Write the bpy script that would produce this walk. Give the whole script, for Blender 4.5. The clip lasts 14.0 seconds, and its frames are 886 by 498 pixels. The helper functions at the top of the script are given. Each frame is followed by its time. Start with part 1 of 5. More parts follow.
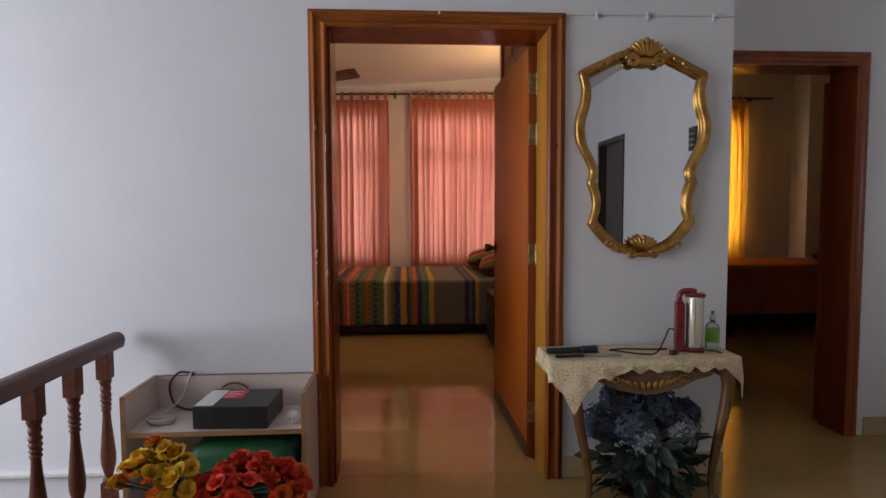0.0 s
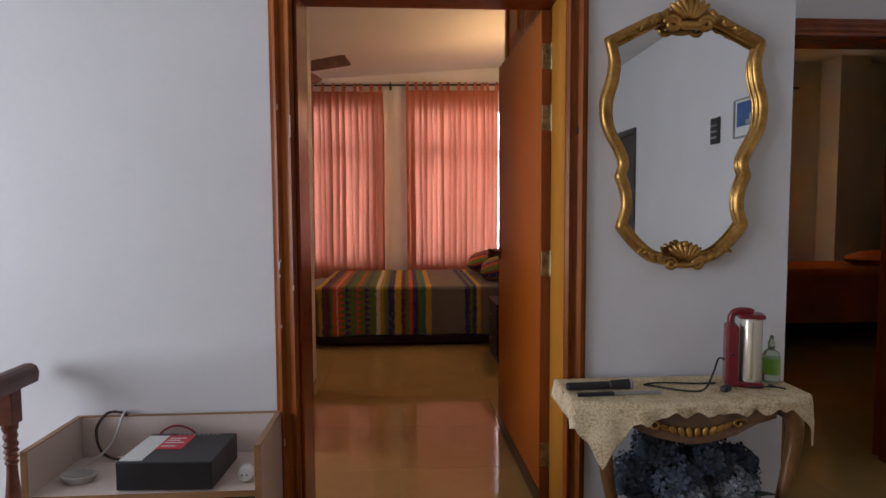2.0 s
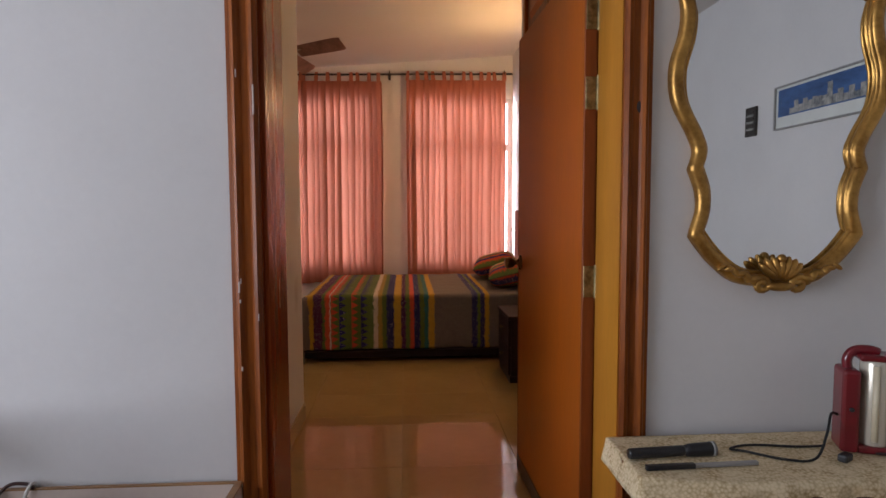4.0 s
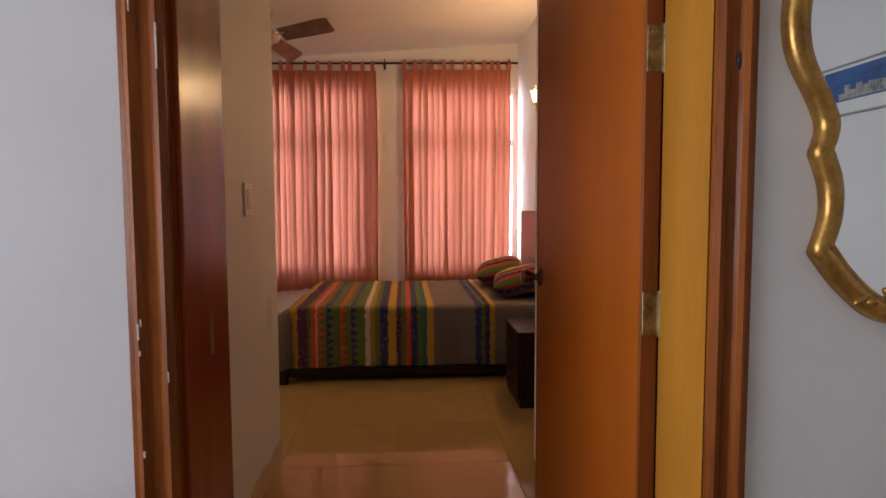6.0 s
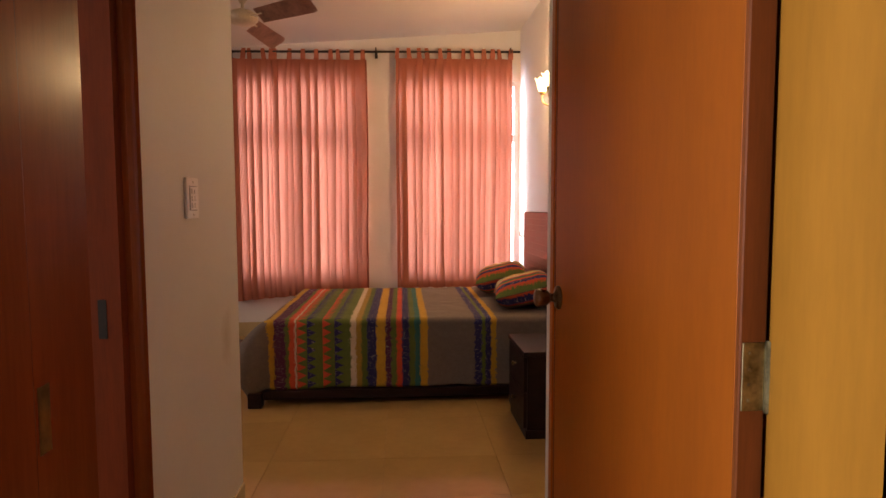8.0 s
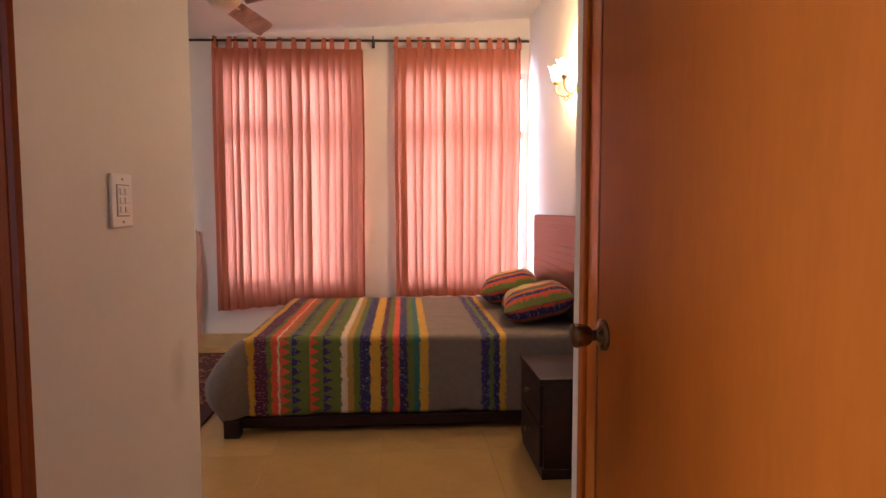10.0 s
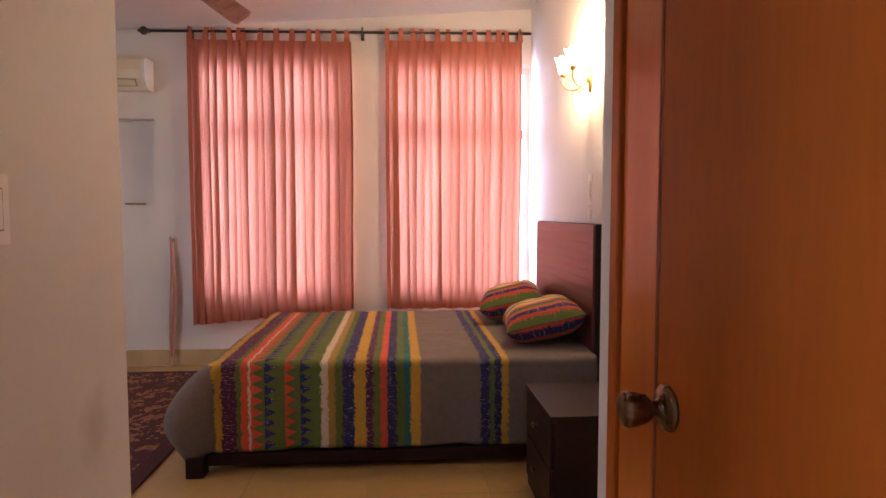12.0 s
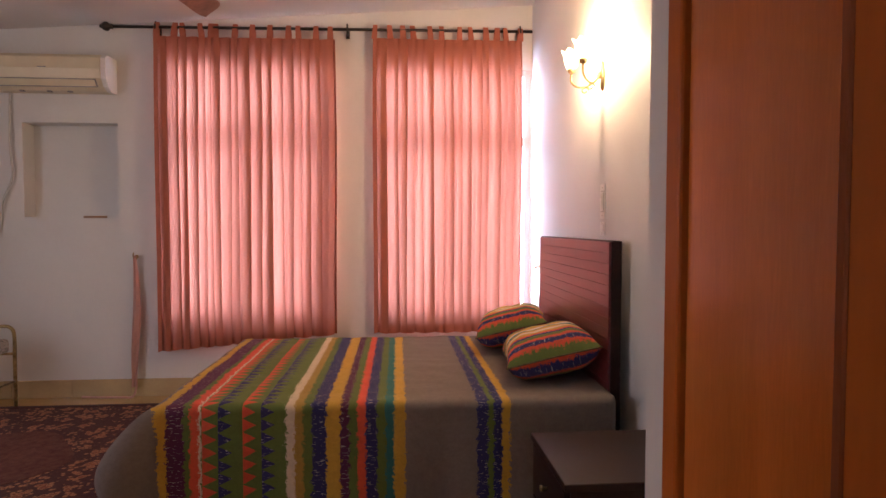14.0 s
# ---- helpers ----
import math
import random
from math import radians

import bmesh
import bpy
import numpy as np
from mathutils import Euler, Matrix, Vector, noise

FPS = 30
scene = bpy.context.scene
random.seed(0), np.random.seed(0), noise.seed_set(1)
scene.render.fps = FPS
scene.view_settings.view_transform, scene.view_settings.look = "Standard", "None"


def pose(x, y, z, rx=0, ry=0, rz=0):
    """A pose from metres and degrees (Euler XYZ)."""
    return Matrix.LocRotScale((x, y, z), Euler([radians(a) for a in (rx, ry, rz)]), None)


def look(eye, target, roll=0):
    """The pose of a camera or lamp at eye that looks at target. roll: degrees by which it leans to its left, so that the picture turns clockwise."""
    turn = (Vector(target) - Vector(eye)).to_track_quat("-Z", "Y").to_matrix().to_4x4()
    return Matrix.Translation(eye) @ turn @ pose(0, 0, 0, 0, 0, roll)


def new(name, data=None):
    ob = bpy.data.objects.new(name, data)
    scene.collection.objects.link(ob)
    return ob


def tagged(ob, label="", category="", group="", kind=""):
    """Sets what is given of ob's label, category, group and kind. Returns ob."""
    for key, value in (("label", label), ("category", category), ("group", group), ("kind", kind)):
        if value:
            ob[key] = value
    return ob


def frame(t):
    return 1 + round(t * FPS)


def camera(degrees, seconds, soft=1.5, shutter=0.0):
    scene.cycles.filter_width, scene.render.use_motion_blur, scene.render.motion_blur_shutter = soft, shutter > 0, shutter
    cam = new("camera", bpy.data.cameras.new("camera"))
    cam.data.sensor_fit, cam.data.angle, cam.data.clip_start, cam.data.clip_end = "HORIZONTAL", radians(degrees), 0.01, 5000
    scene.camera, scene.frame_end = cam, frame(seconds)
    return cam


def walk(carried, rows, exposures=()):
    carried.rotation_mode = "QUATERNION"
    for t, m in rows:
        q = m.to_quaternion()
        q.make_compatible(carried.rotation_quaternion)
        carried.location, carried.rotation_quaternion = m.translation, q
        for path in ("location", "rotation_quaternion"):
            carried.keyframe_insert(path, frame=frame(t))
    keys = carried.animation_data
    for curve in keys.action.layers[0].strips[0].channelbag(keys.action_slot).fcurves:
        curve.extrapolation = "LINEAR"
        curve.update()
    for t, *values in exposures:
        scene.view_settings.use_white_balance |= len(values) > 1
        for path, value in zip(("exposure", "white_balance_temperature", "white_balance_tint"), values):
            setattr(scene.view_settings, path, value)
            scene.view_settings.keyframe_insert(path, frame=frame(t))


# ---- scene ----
cam = camera(73.4, 14.0)
METRES, EYE, TILT, LEAN, TURN = 3.6, 1.30, -0.8, 0.0, -3.6
ROWS = [
    (0.0, 0.0, 0.0, 0.0, -0.01, -2.84, 0.24),
    (0.5, 0.0002, 0.0476, 0.0009, -0.03, -2.89, 0.25),
    (1.0, 0.0031, 0.0911, 0.0038, -0.0, -2.93, 0.25),
    (1.5, 0.0072, 0.1183, 0.0038, 0.03, -2.94, 0.25),
    (2.0, 0.0072, 0.1497, 0.0039, 0.06, -2.95, 0.28),
    (2.5, 0.0019, 0.1893, 0.0076, 0.06, -2.99, 0.22),
    (3.0, -0.0054, 0.2306, 0.0093, 0.03, -3.04, 0.2),
    (5.5, -0.0061, 0.4213, 0.0105, -0.1, -3.18, 0.22),
    (6.0, -0.0088, 0.4625, 0.0142, -0.13, -3.17, 0.23),
    (6.5, -0.0125, 0.4991, 0.0174, -0.18, -3.18, 0.21),
    (7.0, -0.0112, 0.5272, 0.0148, -0.26, -3.2, 0.21),
    (7.5, -0.0067, 0.5623, 0.0128, -0.33, -3.13, 0.17),
    (8.0, -0.0034, 0.6041, 0.0171, -0.33, -3.14, 0.17),
    (10.5, -0.0063, 0.763, 0.0233, -0.15, -3.03, 0.09),
    (11.0, -0.0087, 0.7895, 0.0244, -0.36, -3.01, 0.06),
    (11.5, -0.0077, 0.8172, 0.025, -0.51, -2.98, 0.04),
    (12.0, -0.0015, 0.856, 0.0288, -0.55, -2.72, 0.04),
    (12.5, 0.0061, 0.8912, 0.0329, -0.6, -2.29, 0.06),
    (13.0, 0.0114, 0.9226, 0.0323, -0.72, -1.75, -0.01),
    (13.5, 0.0125, 0.9537, 0.0292, -0.8, -1.49, -0.06),
    (14.0, 0.0094, 0.9936, 0.032, -0.83, -1.4, 0.0),
]
walk(cam, [(t, pose(0, 0, EYE, TILT, LEAN, TURN) @ pose(METRES * x, METRES * y, METRES * z, 90 + pitch, roll, yaw)) for t, x, y, z, yaw, pitch, roll in ROWS],
     [(0.0, -0.45, 6450, 16), (3.2, -0.42, 6500, 16), (5.5, -0.30, 6600, 16), (8.0, 0.07, 6800, 16), (10.4, 0.58, 5700, 16), (12.5, 0.50, 5450, 16), (14.0, 0.40, 5400, 16)])

# ---- light ----
world = bpy.data.worlds.new("sky")
scene.world = world
world.use_nodes = True
wn = world.node_tree
sky = wn.nodes.new("ShaderNodeTexSky")
sky.sky_type = "NISHITA"
sky.sun_disc = False
sky.sun_elevation, sky.sun_rotation = radians(50), radians(200)
wn.links.new(sky.outputs[0], wn.nodes["Background"].inputs[0])
wn.nodes["Background"].inputs[1].default_value = 0.1

sun = new("sun", bpy.data.lights.new("sun", "SUN"))
sun.data.energy, sun.data.angle, sun.data.color = 2.0, radians(0.6), (1, 0.95, 0.88)
sun.matrix_world = look((4, -6, 12), (0, 0, 0))


def window_light(name, place, target, wide, high, watts, colour):
    """Light in an opening: the sky's, and one added fill in the bedroom side wall."""
    lamp = new(name, bpy.data.lights.new(name, "AREA"))
    lamp.data.shape, lamp.data.size, lamp.data.size_y = "RECTANGLE", wide, high
    lamp.data.energy, lamp.data.color = watts, colour
    lamp.matrix_world = look(place, target)
    return lamp


DAY = (0.92, 0.93, 1.0)
window_light("daylight_bedroom", (-0.1, 9.7, 1.9), (-0.1, 0, 1.9), 4.6, 3.4, 860, DAY)
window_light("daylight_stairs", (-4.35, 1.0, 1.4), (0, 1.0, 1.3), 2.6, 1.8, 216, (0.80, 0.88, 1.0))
# added warm fill from the unseen side wall, in place of a wall lamp
window_light("side_wall_fill", (-3.72, 5.55, 1.65), (0, 6.3, 1.5), 1.1, 1.9, 15, (1.0, 0.84, 0.70))
window_light("daylight_back_room", (3.6, 7.08, 1.6), (3.6, 0, 1.6), 0.55, 1.4, 42, (1, 0.82, 0.60))
window_light("daylight_bathroom", (-2.32, 3.9, 1.9), (0, 3.9, 1.7), 0.6, 0.7, 21, (1.0, 0.96, 0.90))


def bulb(name, place, watts):
    lamp = new(name, bpy.data.lights.new(name, "POINT"))
    lamp.data.energy, lamp.data.color, lamp.data.shadow_soft_size = watts, (1.0, 0.62, 0.28), 0.025
    lamp.location = place
    return lamp


# ---- materials ----
def rgb(r, g, b):
    """A linear colour from screen values 0 to 255."""
    return tuple((v / 255 / 12.92) if v < 11 else ((v / 255 + 0.055) / 1.055) ** 2.4 for v in (r, g, b)) + (1,)


def node(nt, kind, **values):
    n = nt.nodes.new(kind)
    for key, value in values.items():
        n.inputs[key.replace("_", " ")].default_value = value
    return n


def material(name, colour, rough=0.5, metal=0.0, spread=0.12, scale=6.0, stretch=(1, 1, 1), bump=0.15, fine=60.0, coat=0.0, second=None, random_tint=0.0, space="Object"):
    """A principled surface with a broad stain, a fine grain and relief; stretch sets the grain's run."""
    m = bpy.data.materials.new(name)
    m.use_nodes = True
    nt = m.node_tree
    b = nt.nodes["Principled BSDF"]
    tc = nt.nodes.new("ShaderNodeTexCoord")
    mp = nt.nodes.new("ShaderNodeMapping")
    mp.inputs["Scale"].default_value = stretch
    nt.links.new(tc.outputs[space], mp.inputs[0])
    broad = node(nt, "ShaderNodeTexNoise", Scale=scale, Detail=4.0, Roughness=0.6)
    grain = node(nt, "ShaderNodeTexNoise", Scale=fine, Detail=3.0, Roughness=0.6)
    nt.links.new(mp.outputs[0], broad.inputs["Vector"])
    nt.links.new(mp.outputs[0], grain.inputs["Vector"])
    add = nt.nodes.new("ShaderNodeMath")
    add.operation = "MULTIPLY_ADD"
    nt.links.new(grain.outputs[0], add.inputs[0])
    add.inputs[1].default_value = 0.35
    nt.links.new(broad.outputs[0], add.inputs[2])
    ramp = nt.nodes.new("ShaderNodeValToRGB")
    lo = second or tuple(c * (1 - spread * 2) for c in colour[:3]) + (1,)
    hi = tuple(min(1, c * (1 + spread * 0.6)) for c in colour[:3]) + (1,)
    ramp.color_ramp.elements[0].position, ramp.color_ramp.elements[0].color = 0.42, lo
    ramp.color_ramp.elements[1].position, ramp.color_ramp.elements[1].color = 0.9, hi
    nt.links.new(add.outputs[0], ramp.inputs[0])
    out = ramp.outputs[0]
    if random_tint:
        info = nt.nodes.new("ShaderNodeObjectInfo")
        rng = nt.nodes.new("ShaderNodeMapRange")
        rng.inputs["To Min"].default_value, rng.inputs["To Max"].default_value = 1 - random_tint, 1 + random_tint
        nt.links.new(info.outputs["Random"], rng.inputs[0])
        hsv = nt.nodes.new("ShaderNodeHueSaturation")
        nt.links.new(rng.outputs[0], hsv.inputs["Value"])
        nt.links.new(out, hsv.inputs["Color"])
        out = hsv.outputs[0]
    nt.links.new(out, b.inputs["Base Color"])
    b.inputs["Metallic"].default_value = metal
    rr = nt.nodes.new("ShaderNodeMapRange")
    rr.inputs["To Min"].default_value, rr.inputs["To Max"].default_value = max(0.02, rough * 0.8), min(1, rough * 1.2)
    nt.links.new(broad.outputs[0], rr.inputs[0])
    nt.links.new(rr.outputs[0], b.inputs["Roughness"])
    if coat:
        b.inputs["Coat Weight"].default_value, b.inputs["Coat Roughness"].default_value = coat, 0.08
    if bump:
        bp = node(nt, "ShaderNodeBump", Strength=bump, Distance=0.004)
        nt.links.new(add.outputs[0], bp.inputs["Height"])
        nt.links.new(bp.outputs[0], b.inputs["Normal"])
    return m


PAINT = material("wall_paint", (0.72, 0.71, 0.70, 1), 0.6, spread=0.03, scale=1.6, bump=0.25, fine=45)
PASSAGE_PAINT = material("passage_wall_paint", (0.72, 0.71, 0.70, 1), 0.6, spread=0.03, scale=1.6, bump=0.25, fine=45)
pt = PASSAGE_PAINT.node_tree
pc = pt.nodes.new("ShaderNodeTexCoord")
pm = pt.nodes.new("ShaderNodeMapping")
pm.inputs["Location"].default_value, pm.inputs["Scale"].default_value = (0, -4.64 / 0.09, -0.80 / 0.13), (0, 1 / 0.09, 1 / 0.13)
pt.links.new(pc.outputs["Object"], pm.inputs[0])
pl2 = pt.nodes.new("ShaderNodeVectorMath")
pl2.operation = "LENGTH"
pt.links.new(pm.outputs[0], pl2.inputs[0])
pn = node(pt, "ShaderNodeTexNoise", Scale=14.0, Detail=3.0)
pt.links.new(pc.outputs["Object"], pn.inputs["Vector"])
ps = pt.nodes.new("ShaderNodeMath")
ps.operation = "ADD"
pt.links.new(pl2.outputs["Value"], ps.inputs[0])
pt.links.new(pn.outputs[0], ps.inputs[1])
pr2 = pt.nodes.new("ShaderNodeMapRange")
pr2.inputs["From Min"].default_value, pr2.inputs["From Max"].default_value, pr2.inputs["To Min"].default_value, pr2.inputs["To Max"].default_value = 0.6, 1.5, 0.55, 0.0
pt.links.new(ps.outputs[0], pr2.inputs[0])
px = pt.nodes.new("ShaderNodeMix")
px.data_type = "RGBA"
px.inputs["B"].default_value = (0.42, 0.36, 0.29, 1)
pt.links.new(pr2.outputs[0], px.inputs["Factor"])
pt.links.new(pt.nodes["Principled BSDF"].inputs["Base Color"].links[0].from_socket, px.inputs["A"])
pt.links.new(px.outputs["Result"], pt.nodes["Principled BSDF"].inputs["Base Color"])
CEIL = material("ceiling_paint", (0.66, 0.63, 0.61, 1), 0.75, spread=0.03, scale=1.2, bump=0.1)
CASING_HEAD = material("varnished_pine_head", (0.33, 0.092, 0.014, 1), 0.38, spread=0.3, scale=2.5, stretch=(0.7, 9, 9), bump=0.12, fine=22, coat=0.05, second=(0.12, 0.03, 0.009, 1))
CASING = material("varnished_pine", (0.33, 0.092, 0.014, 1), 0.38, spread=0.3, scale=2.5, stretch=(9, 9, 0.7), bump=0.12, fine=22, coat=0.05, second=(0.12, 0.03, 0.009, 1))
# main door's jambs: shaded left and lit right, put into the colours
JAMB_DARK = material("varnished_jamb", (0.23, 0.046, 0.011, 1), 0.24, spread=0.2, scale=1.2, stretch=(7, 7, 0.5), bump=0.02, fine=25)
JAMB_LIT = material("lit_varnished_pine", (0.46, 0.195, 0.024, 1), 0.34, spread=0.14, scale=1.6, stretch=(3, 3, 0.5), bump=0.03, fine=20, coat=0.05)
VENEER = material("orange_veneer", (0.47, 0.12, 0.012, 1), 0.36, spread=0.10, scale=1.1, stretch=(3, 3, 0.5), bump=0.012, fine=26, coat=0.06, second=(0.36, 0.092, 0.011, 1))
LIPPING = material("red_lipping", (0.27, 0.07, 0.016, 1), 0.45, spread=0.2, scale=2.0, stretch=(8, 8, 0.6), bump=0.08, fine=30)
WARDROBE = material("glossy_wardrobe_veneer", (0.64, 0.185, 0.026, 1), 0.2, spread=0.14, scale=1.3, stretch=(5, 5, 0.45), bump=0.012, fine=40, coat=0.15)
JAMB_MATT = material("worn_red_jamb", (0.22, 0.04, 0.011, 1), 0.6, spread=0.25, scale=1.5, stretch=(6, 6, 0.5), bump=0.08, fine=30)
RED_WOOD = material("red_varnished_wood", (0.28, 0.062, 0.014, 1), 0.24, spread=0.2, scale=1.4, stretch=(6, 6, 0.5), bump=0.06, fine=30, coat=0.2)
TILE = material("cream_floor_tile", (0.43, 0.275, 0.10, 1), 0.09, spread=0.06, scale=3.0, bump=0.012, fine=25, random_tint=0.04)
GROUT = material("grout", (0.42, 0.28, 0.11, 1), 0.8, spread=0.15, scale=8)
SKIRT = material("skirting_tile", (0.52, 0.40, 0.22, 1), 0.2, spread=0.08, scale=5, bump=0.03, random_tint=0.04)
RAIL = material("mahogany", (0.13, 0.04, 0.022, 1), 0.42, spread=0.25, scale=3, stretch=(6, 1, 6), bump=0.06, fine=30, coat=0.05)
GOLD = material("antique_gold", (0.52, 0.29, 0.075, 1), 0.36, metal=0.8, spread=0.35, scale=11, bump=0.35, fine=80, second=(0.20, 0.09, 0.02, 1))
GILT_WOOD = material("brown_gilt_wood", (0.19, 0.085, 0.026, 1), 0.34, metal=0.1, spread=0.3, scale=9, bump=0.2, fine=60, coat=0.3)
BRASS = material("aged_brass", (0.45, 0.34, 0.16, 1), 0.35, metal=1.0, spread=0.3, scale=20, bump=0.15)
STEEL = material("nickel_brass_hinge", (0.36, 0.28, 0.14, 1), 0.4, metal=0.9, spread=0.3, scale=30, bump=0.2)
BRONZE = material("bronze_knob", (0.22, 0.13, 0.07, 1), 0.28, metal=0.95, spread=0.3, scale=25, bump=0.15)
IRON = material("dark_iron", (0.045, 0.035, 0.03, 1), 0.4, metal=0.5, spread=0.2, scale=20)
LAMINATE = material("cream_laminate", (0.66, 0.55, 0.48, 1), 0.45, spread=0.05, scale=4, bump=0.04)
EDGING = material("wood_edging", (0.36, 0.19, 0.08, 1), 0.4, spread=0.2, scale=6, stretch=(1, 6, 6))
BLACK = material("black_plastic", (0.018, 0.018, 0.02, 1), 0.4, spread=0.2, scale=15, bump=0.1, fine=150)
WHITE_PLASTIC = material("white_plastic", (0.72, 0.70, 0.66, 1), 0.35, spread=0.04, scale=10, bump=0.02)
SWITCH_WHITE = material("switch_plastic", (0.86, 0.85, 0.82, 1), 0.3, spread=0.03, scale=10, bump=0.01)
CREAM_PLASTIC = material("cream_plastic", (0.70, 0.62, 0.44, 1), 0.35, spread=0.05, scale=4, bump=0.02)
GREY_PLASTIC = material("grey_plastic", (0.30, 0.29, 0.28, 1), 0.4, spread=0.08, scale=8)
RED_PLASTIC = material("dark_red_plastic", (0.17, 0.009, 0.015, 1), 0.3, spread=0.12, scale=10, bump=0.03, coat=0.3)
RED_LABEL = material("red_label", (0.62, 0.03, 0.05, 1), 0.45, spread=0.08, scale=20)
GREEN_CLOTH = material("green_plastic", (0.010, 0.11, 0.03, 1), 0.5, spread=0.25, scale=12)
CABLE_BROWN = material("brown_cable", (0.05, 0.018, 0.014, 1), 0.45, spread=0.1)
CABLE_BLACK = material("black_cable", (0.012, 0.012, 0.012, 1), 0.45, spread=0.1)
CABLE_WHITE = material("white_cable", (0.62, 0.60, 0.56, 1), 0.45, spread=0.1)
CABLE_RED = material("red_cable", (0.30, 0.02, 0.02, 1), 0.45, spread=0.1)
LACE = material("ivory_lace", (0.62, 0.50, 0.30, 1), 0.9, spread=0.2, scale=30, bump=0.6, fine=220)
lt = LACE.node_tree
lv = node(lt, "ShaderNodeTexVoronoi", Scale=120.0)
lw = node(lt, "ShaderNodeTexNoise", Scale=22.0, Detail=2.0)
lc = lt.nodes.new("ShaderNodeTexCoord")
lt.links.new(lc.outputs["Object"], lv.inputs["Vector"])
lt.links.new(lc.outputs["Object"], lw.inputs["Vector"])
la = lt.nodes.new("ShaderNodeMath")
la.operation = "MULTIPLY"
lt.links.new(lv.outputs["Distance"], la.inputs[0])
lt.links.new(lw.outputs[0], la.inputs[1])
lr = lt.nodes.new("ShaderNodeValToRGB")
lr.color_ramp.elements[0].position, lr.color_ramp.elements[0].color = 0.14, (0.74, 0.61, 0.39, 1)
lr.color_ramp.elements[1].position, lr.color_ramp.elements[1].color = 0.52, (0.42, 0.29, 0.14, 1)
lt.links.new(la.outputs[0], lr.inputs[0])
lt.links.new(lr.outputs[0], lt.nodes["Principled BSDF"].inputs["Base Color"])
DARK_WOOD = material("dark_wenge", (0.026, 0.011, 0.010, 1), 0.45, spread=0.25, scale=2, stretch=(2, 2, 8), bump=0.08, fine=40)
HEADBOARD = material("wine_veneer", (0.155, 0.026, 0.033, 1), 0.34, spread=0.16, scale=2, stretch=(1, 2, 9), bump=0.08, fine=30, coat=0.35)
SHEET = material("mattress_cloth", (0.35, 0.30, 0.26, 1), 0.9, spread=0.08, scale=10, bump=0.3)
ORANGE_COVER = material("rust_bedcover", (0.42, 0.12, 0.045, 1), 0.9, spread=0.12, scale=6, bump=0.3)
PETAL_RED = material("red_petal", (0.88, 0.085, 0.035, 1), 0.65, spread=0.2, scale=30, random_tint=0.15)
PETAL_YELLOW = material("yellow_petal", (0.95, 0.56, 0.04, 1), 0.65, spread=0.2, scale=30, random_tint=0.15)
PETAL_ORANGE = material("orange_petal", (0.80, 0.16, 0.02, 1), 0.65, spread=0.2, scale=30)
PETAL_BLUE = material("slate_blue_petal", (0.062, 0.08, 0.115, 1), 0.8, spread=0.35, scale=25, random_tint=0.25)
PETAL_GREY = material("dusty_grey_petal", (0.24, 0.26, 0.28, 1), 0.8, spread=0.3, scale=25, random_tint=0.2)
LEAF = material("dark_leaf", (0.022, 0.04, 0.022, 1), 0.6, spread=0.3, scale=20)
TERRACOTTA = material("dark_pot", (0.06, 0.04, 0.035, 1), 0.6, spread=0.2)
FAN_WOOD = material("fan_blade", (0.40, 0.22, 0.16, 1), 0.4, spread=0.25, scale=10, bump=0.1)
FAN_METAL = material("fan_motor", (0.55, 0.48, 0.36, 1), 0.35, metal=0.3, spread=0.15)
UPVC = material("window_frame_paint", (0.62, 0.62, 0.62, 1), 0.4, spread=0.05)
BATH_TILE = material("white_wall_tile", (0.75, 0.78, 0.78, 1), 0.12, spread=0.03, scale=4, bump=0.01, random_tint=0.03)
DECOR = material("dark_floral_tile", (0.55, 0.58, 0.52, 1), 0.15, spread=0.4, scale=40, second=(0.02, 0.03, 0.02, 1))
PAPER = material("picture_mount", (0.72, 0.74, 0.70, 1), 0.7, spread=0.04)
DARK_CARVED = material("dark_carved_wood", (0.05, 0.04, 0.035, 1), 0.5, spread=0.4, scale=60, bump=0.8, fine=120)
DARK_VOID = material("dark_stained_door", (0.045, 0.025, 0.018, 1), 0.35, spread=0.2, scale=2, stretch=(6, 6, 0.6))


for wood, level in ((VENEER, 0.13), (CASING, 0.16), (CASING_HEAD, 0.16), (JAMB_DARK, 0.14), (JAMB_LIT, 0.2), (DARK_WOOD, 0.2), (LIPPING, 0.2), (RED_WOOD, 0.3), (JAMB_MATT, 0.2), (RAIL, 0.18), (TILE, 0.36)):
    wood.node_tree.nodes["Principled BSDF"].inputs["Specular IOR Level"].default_value = level


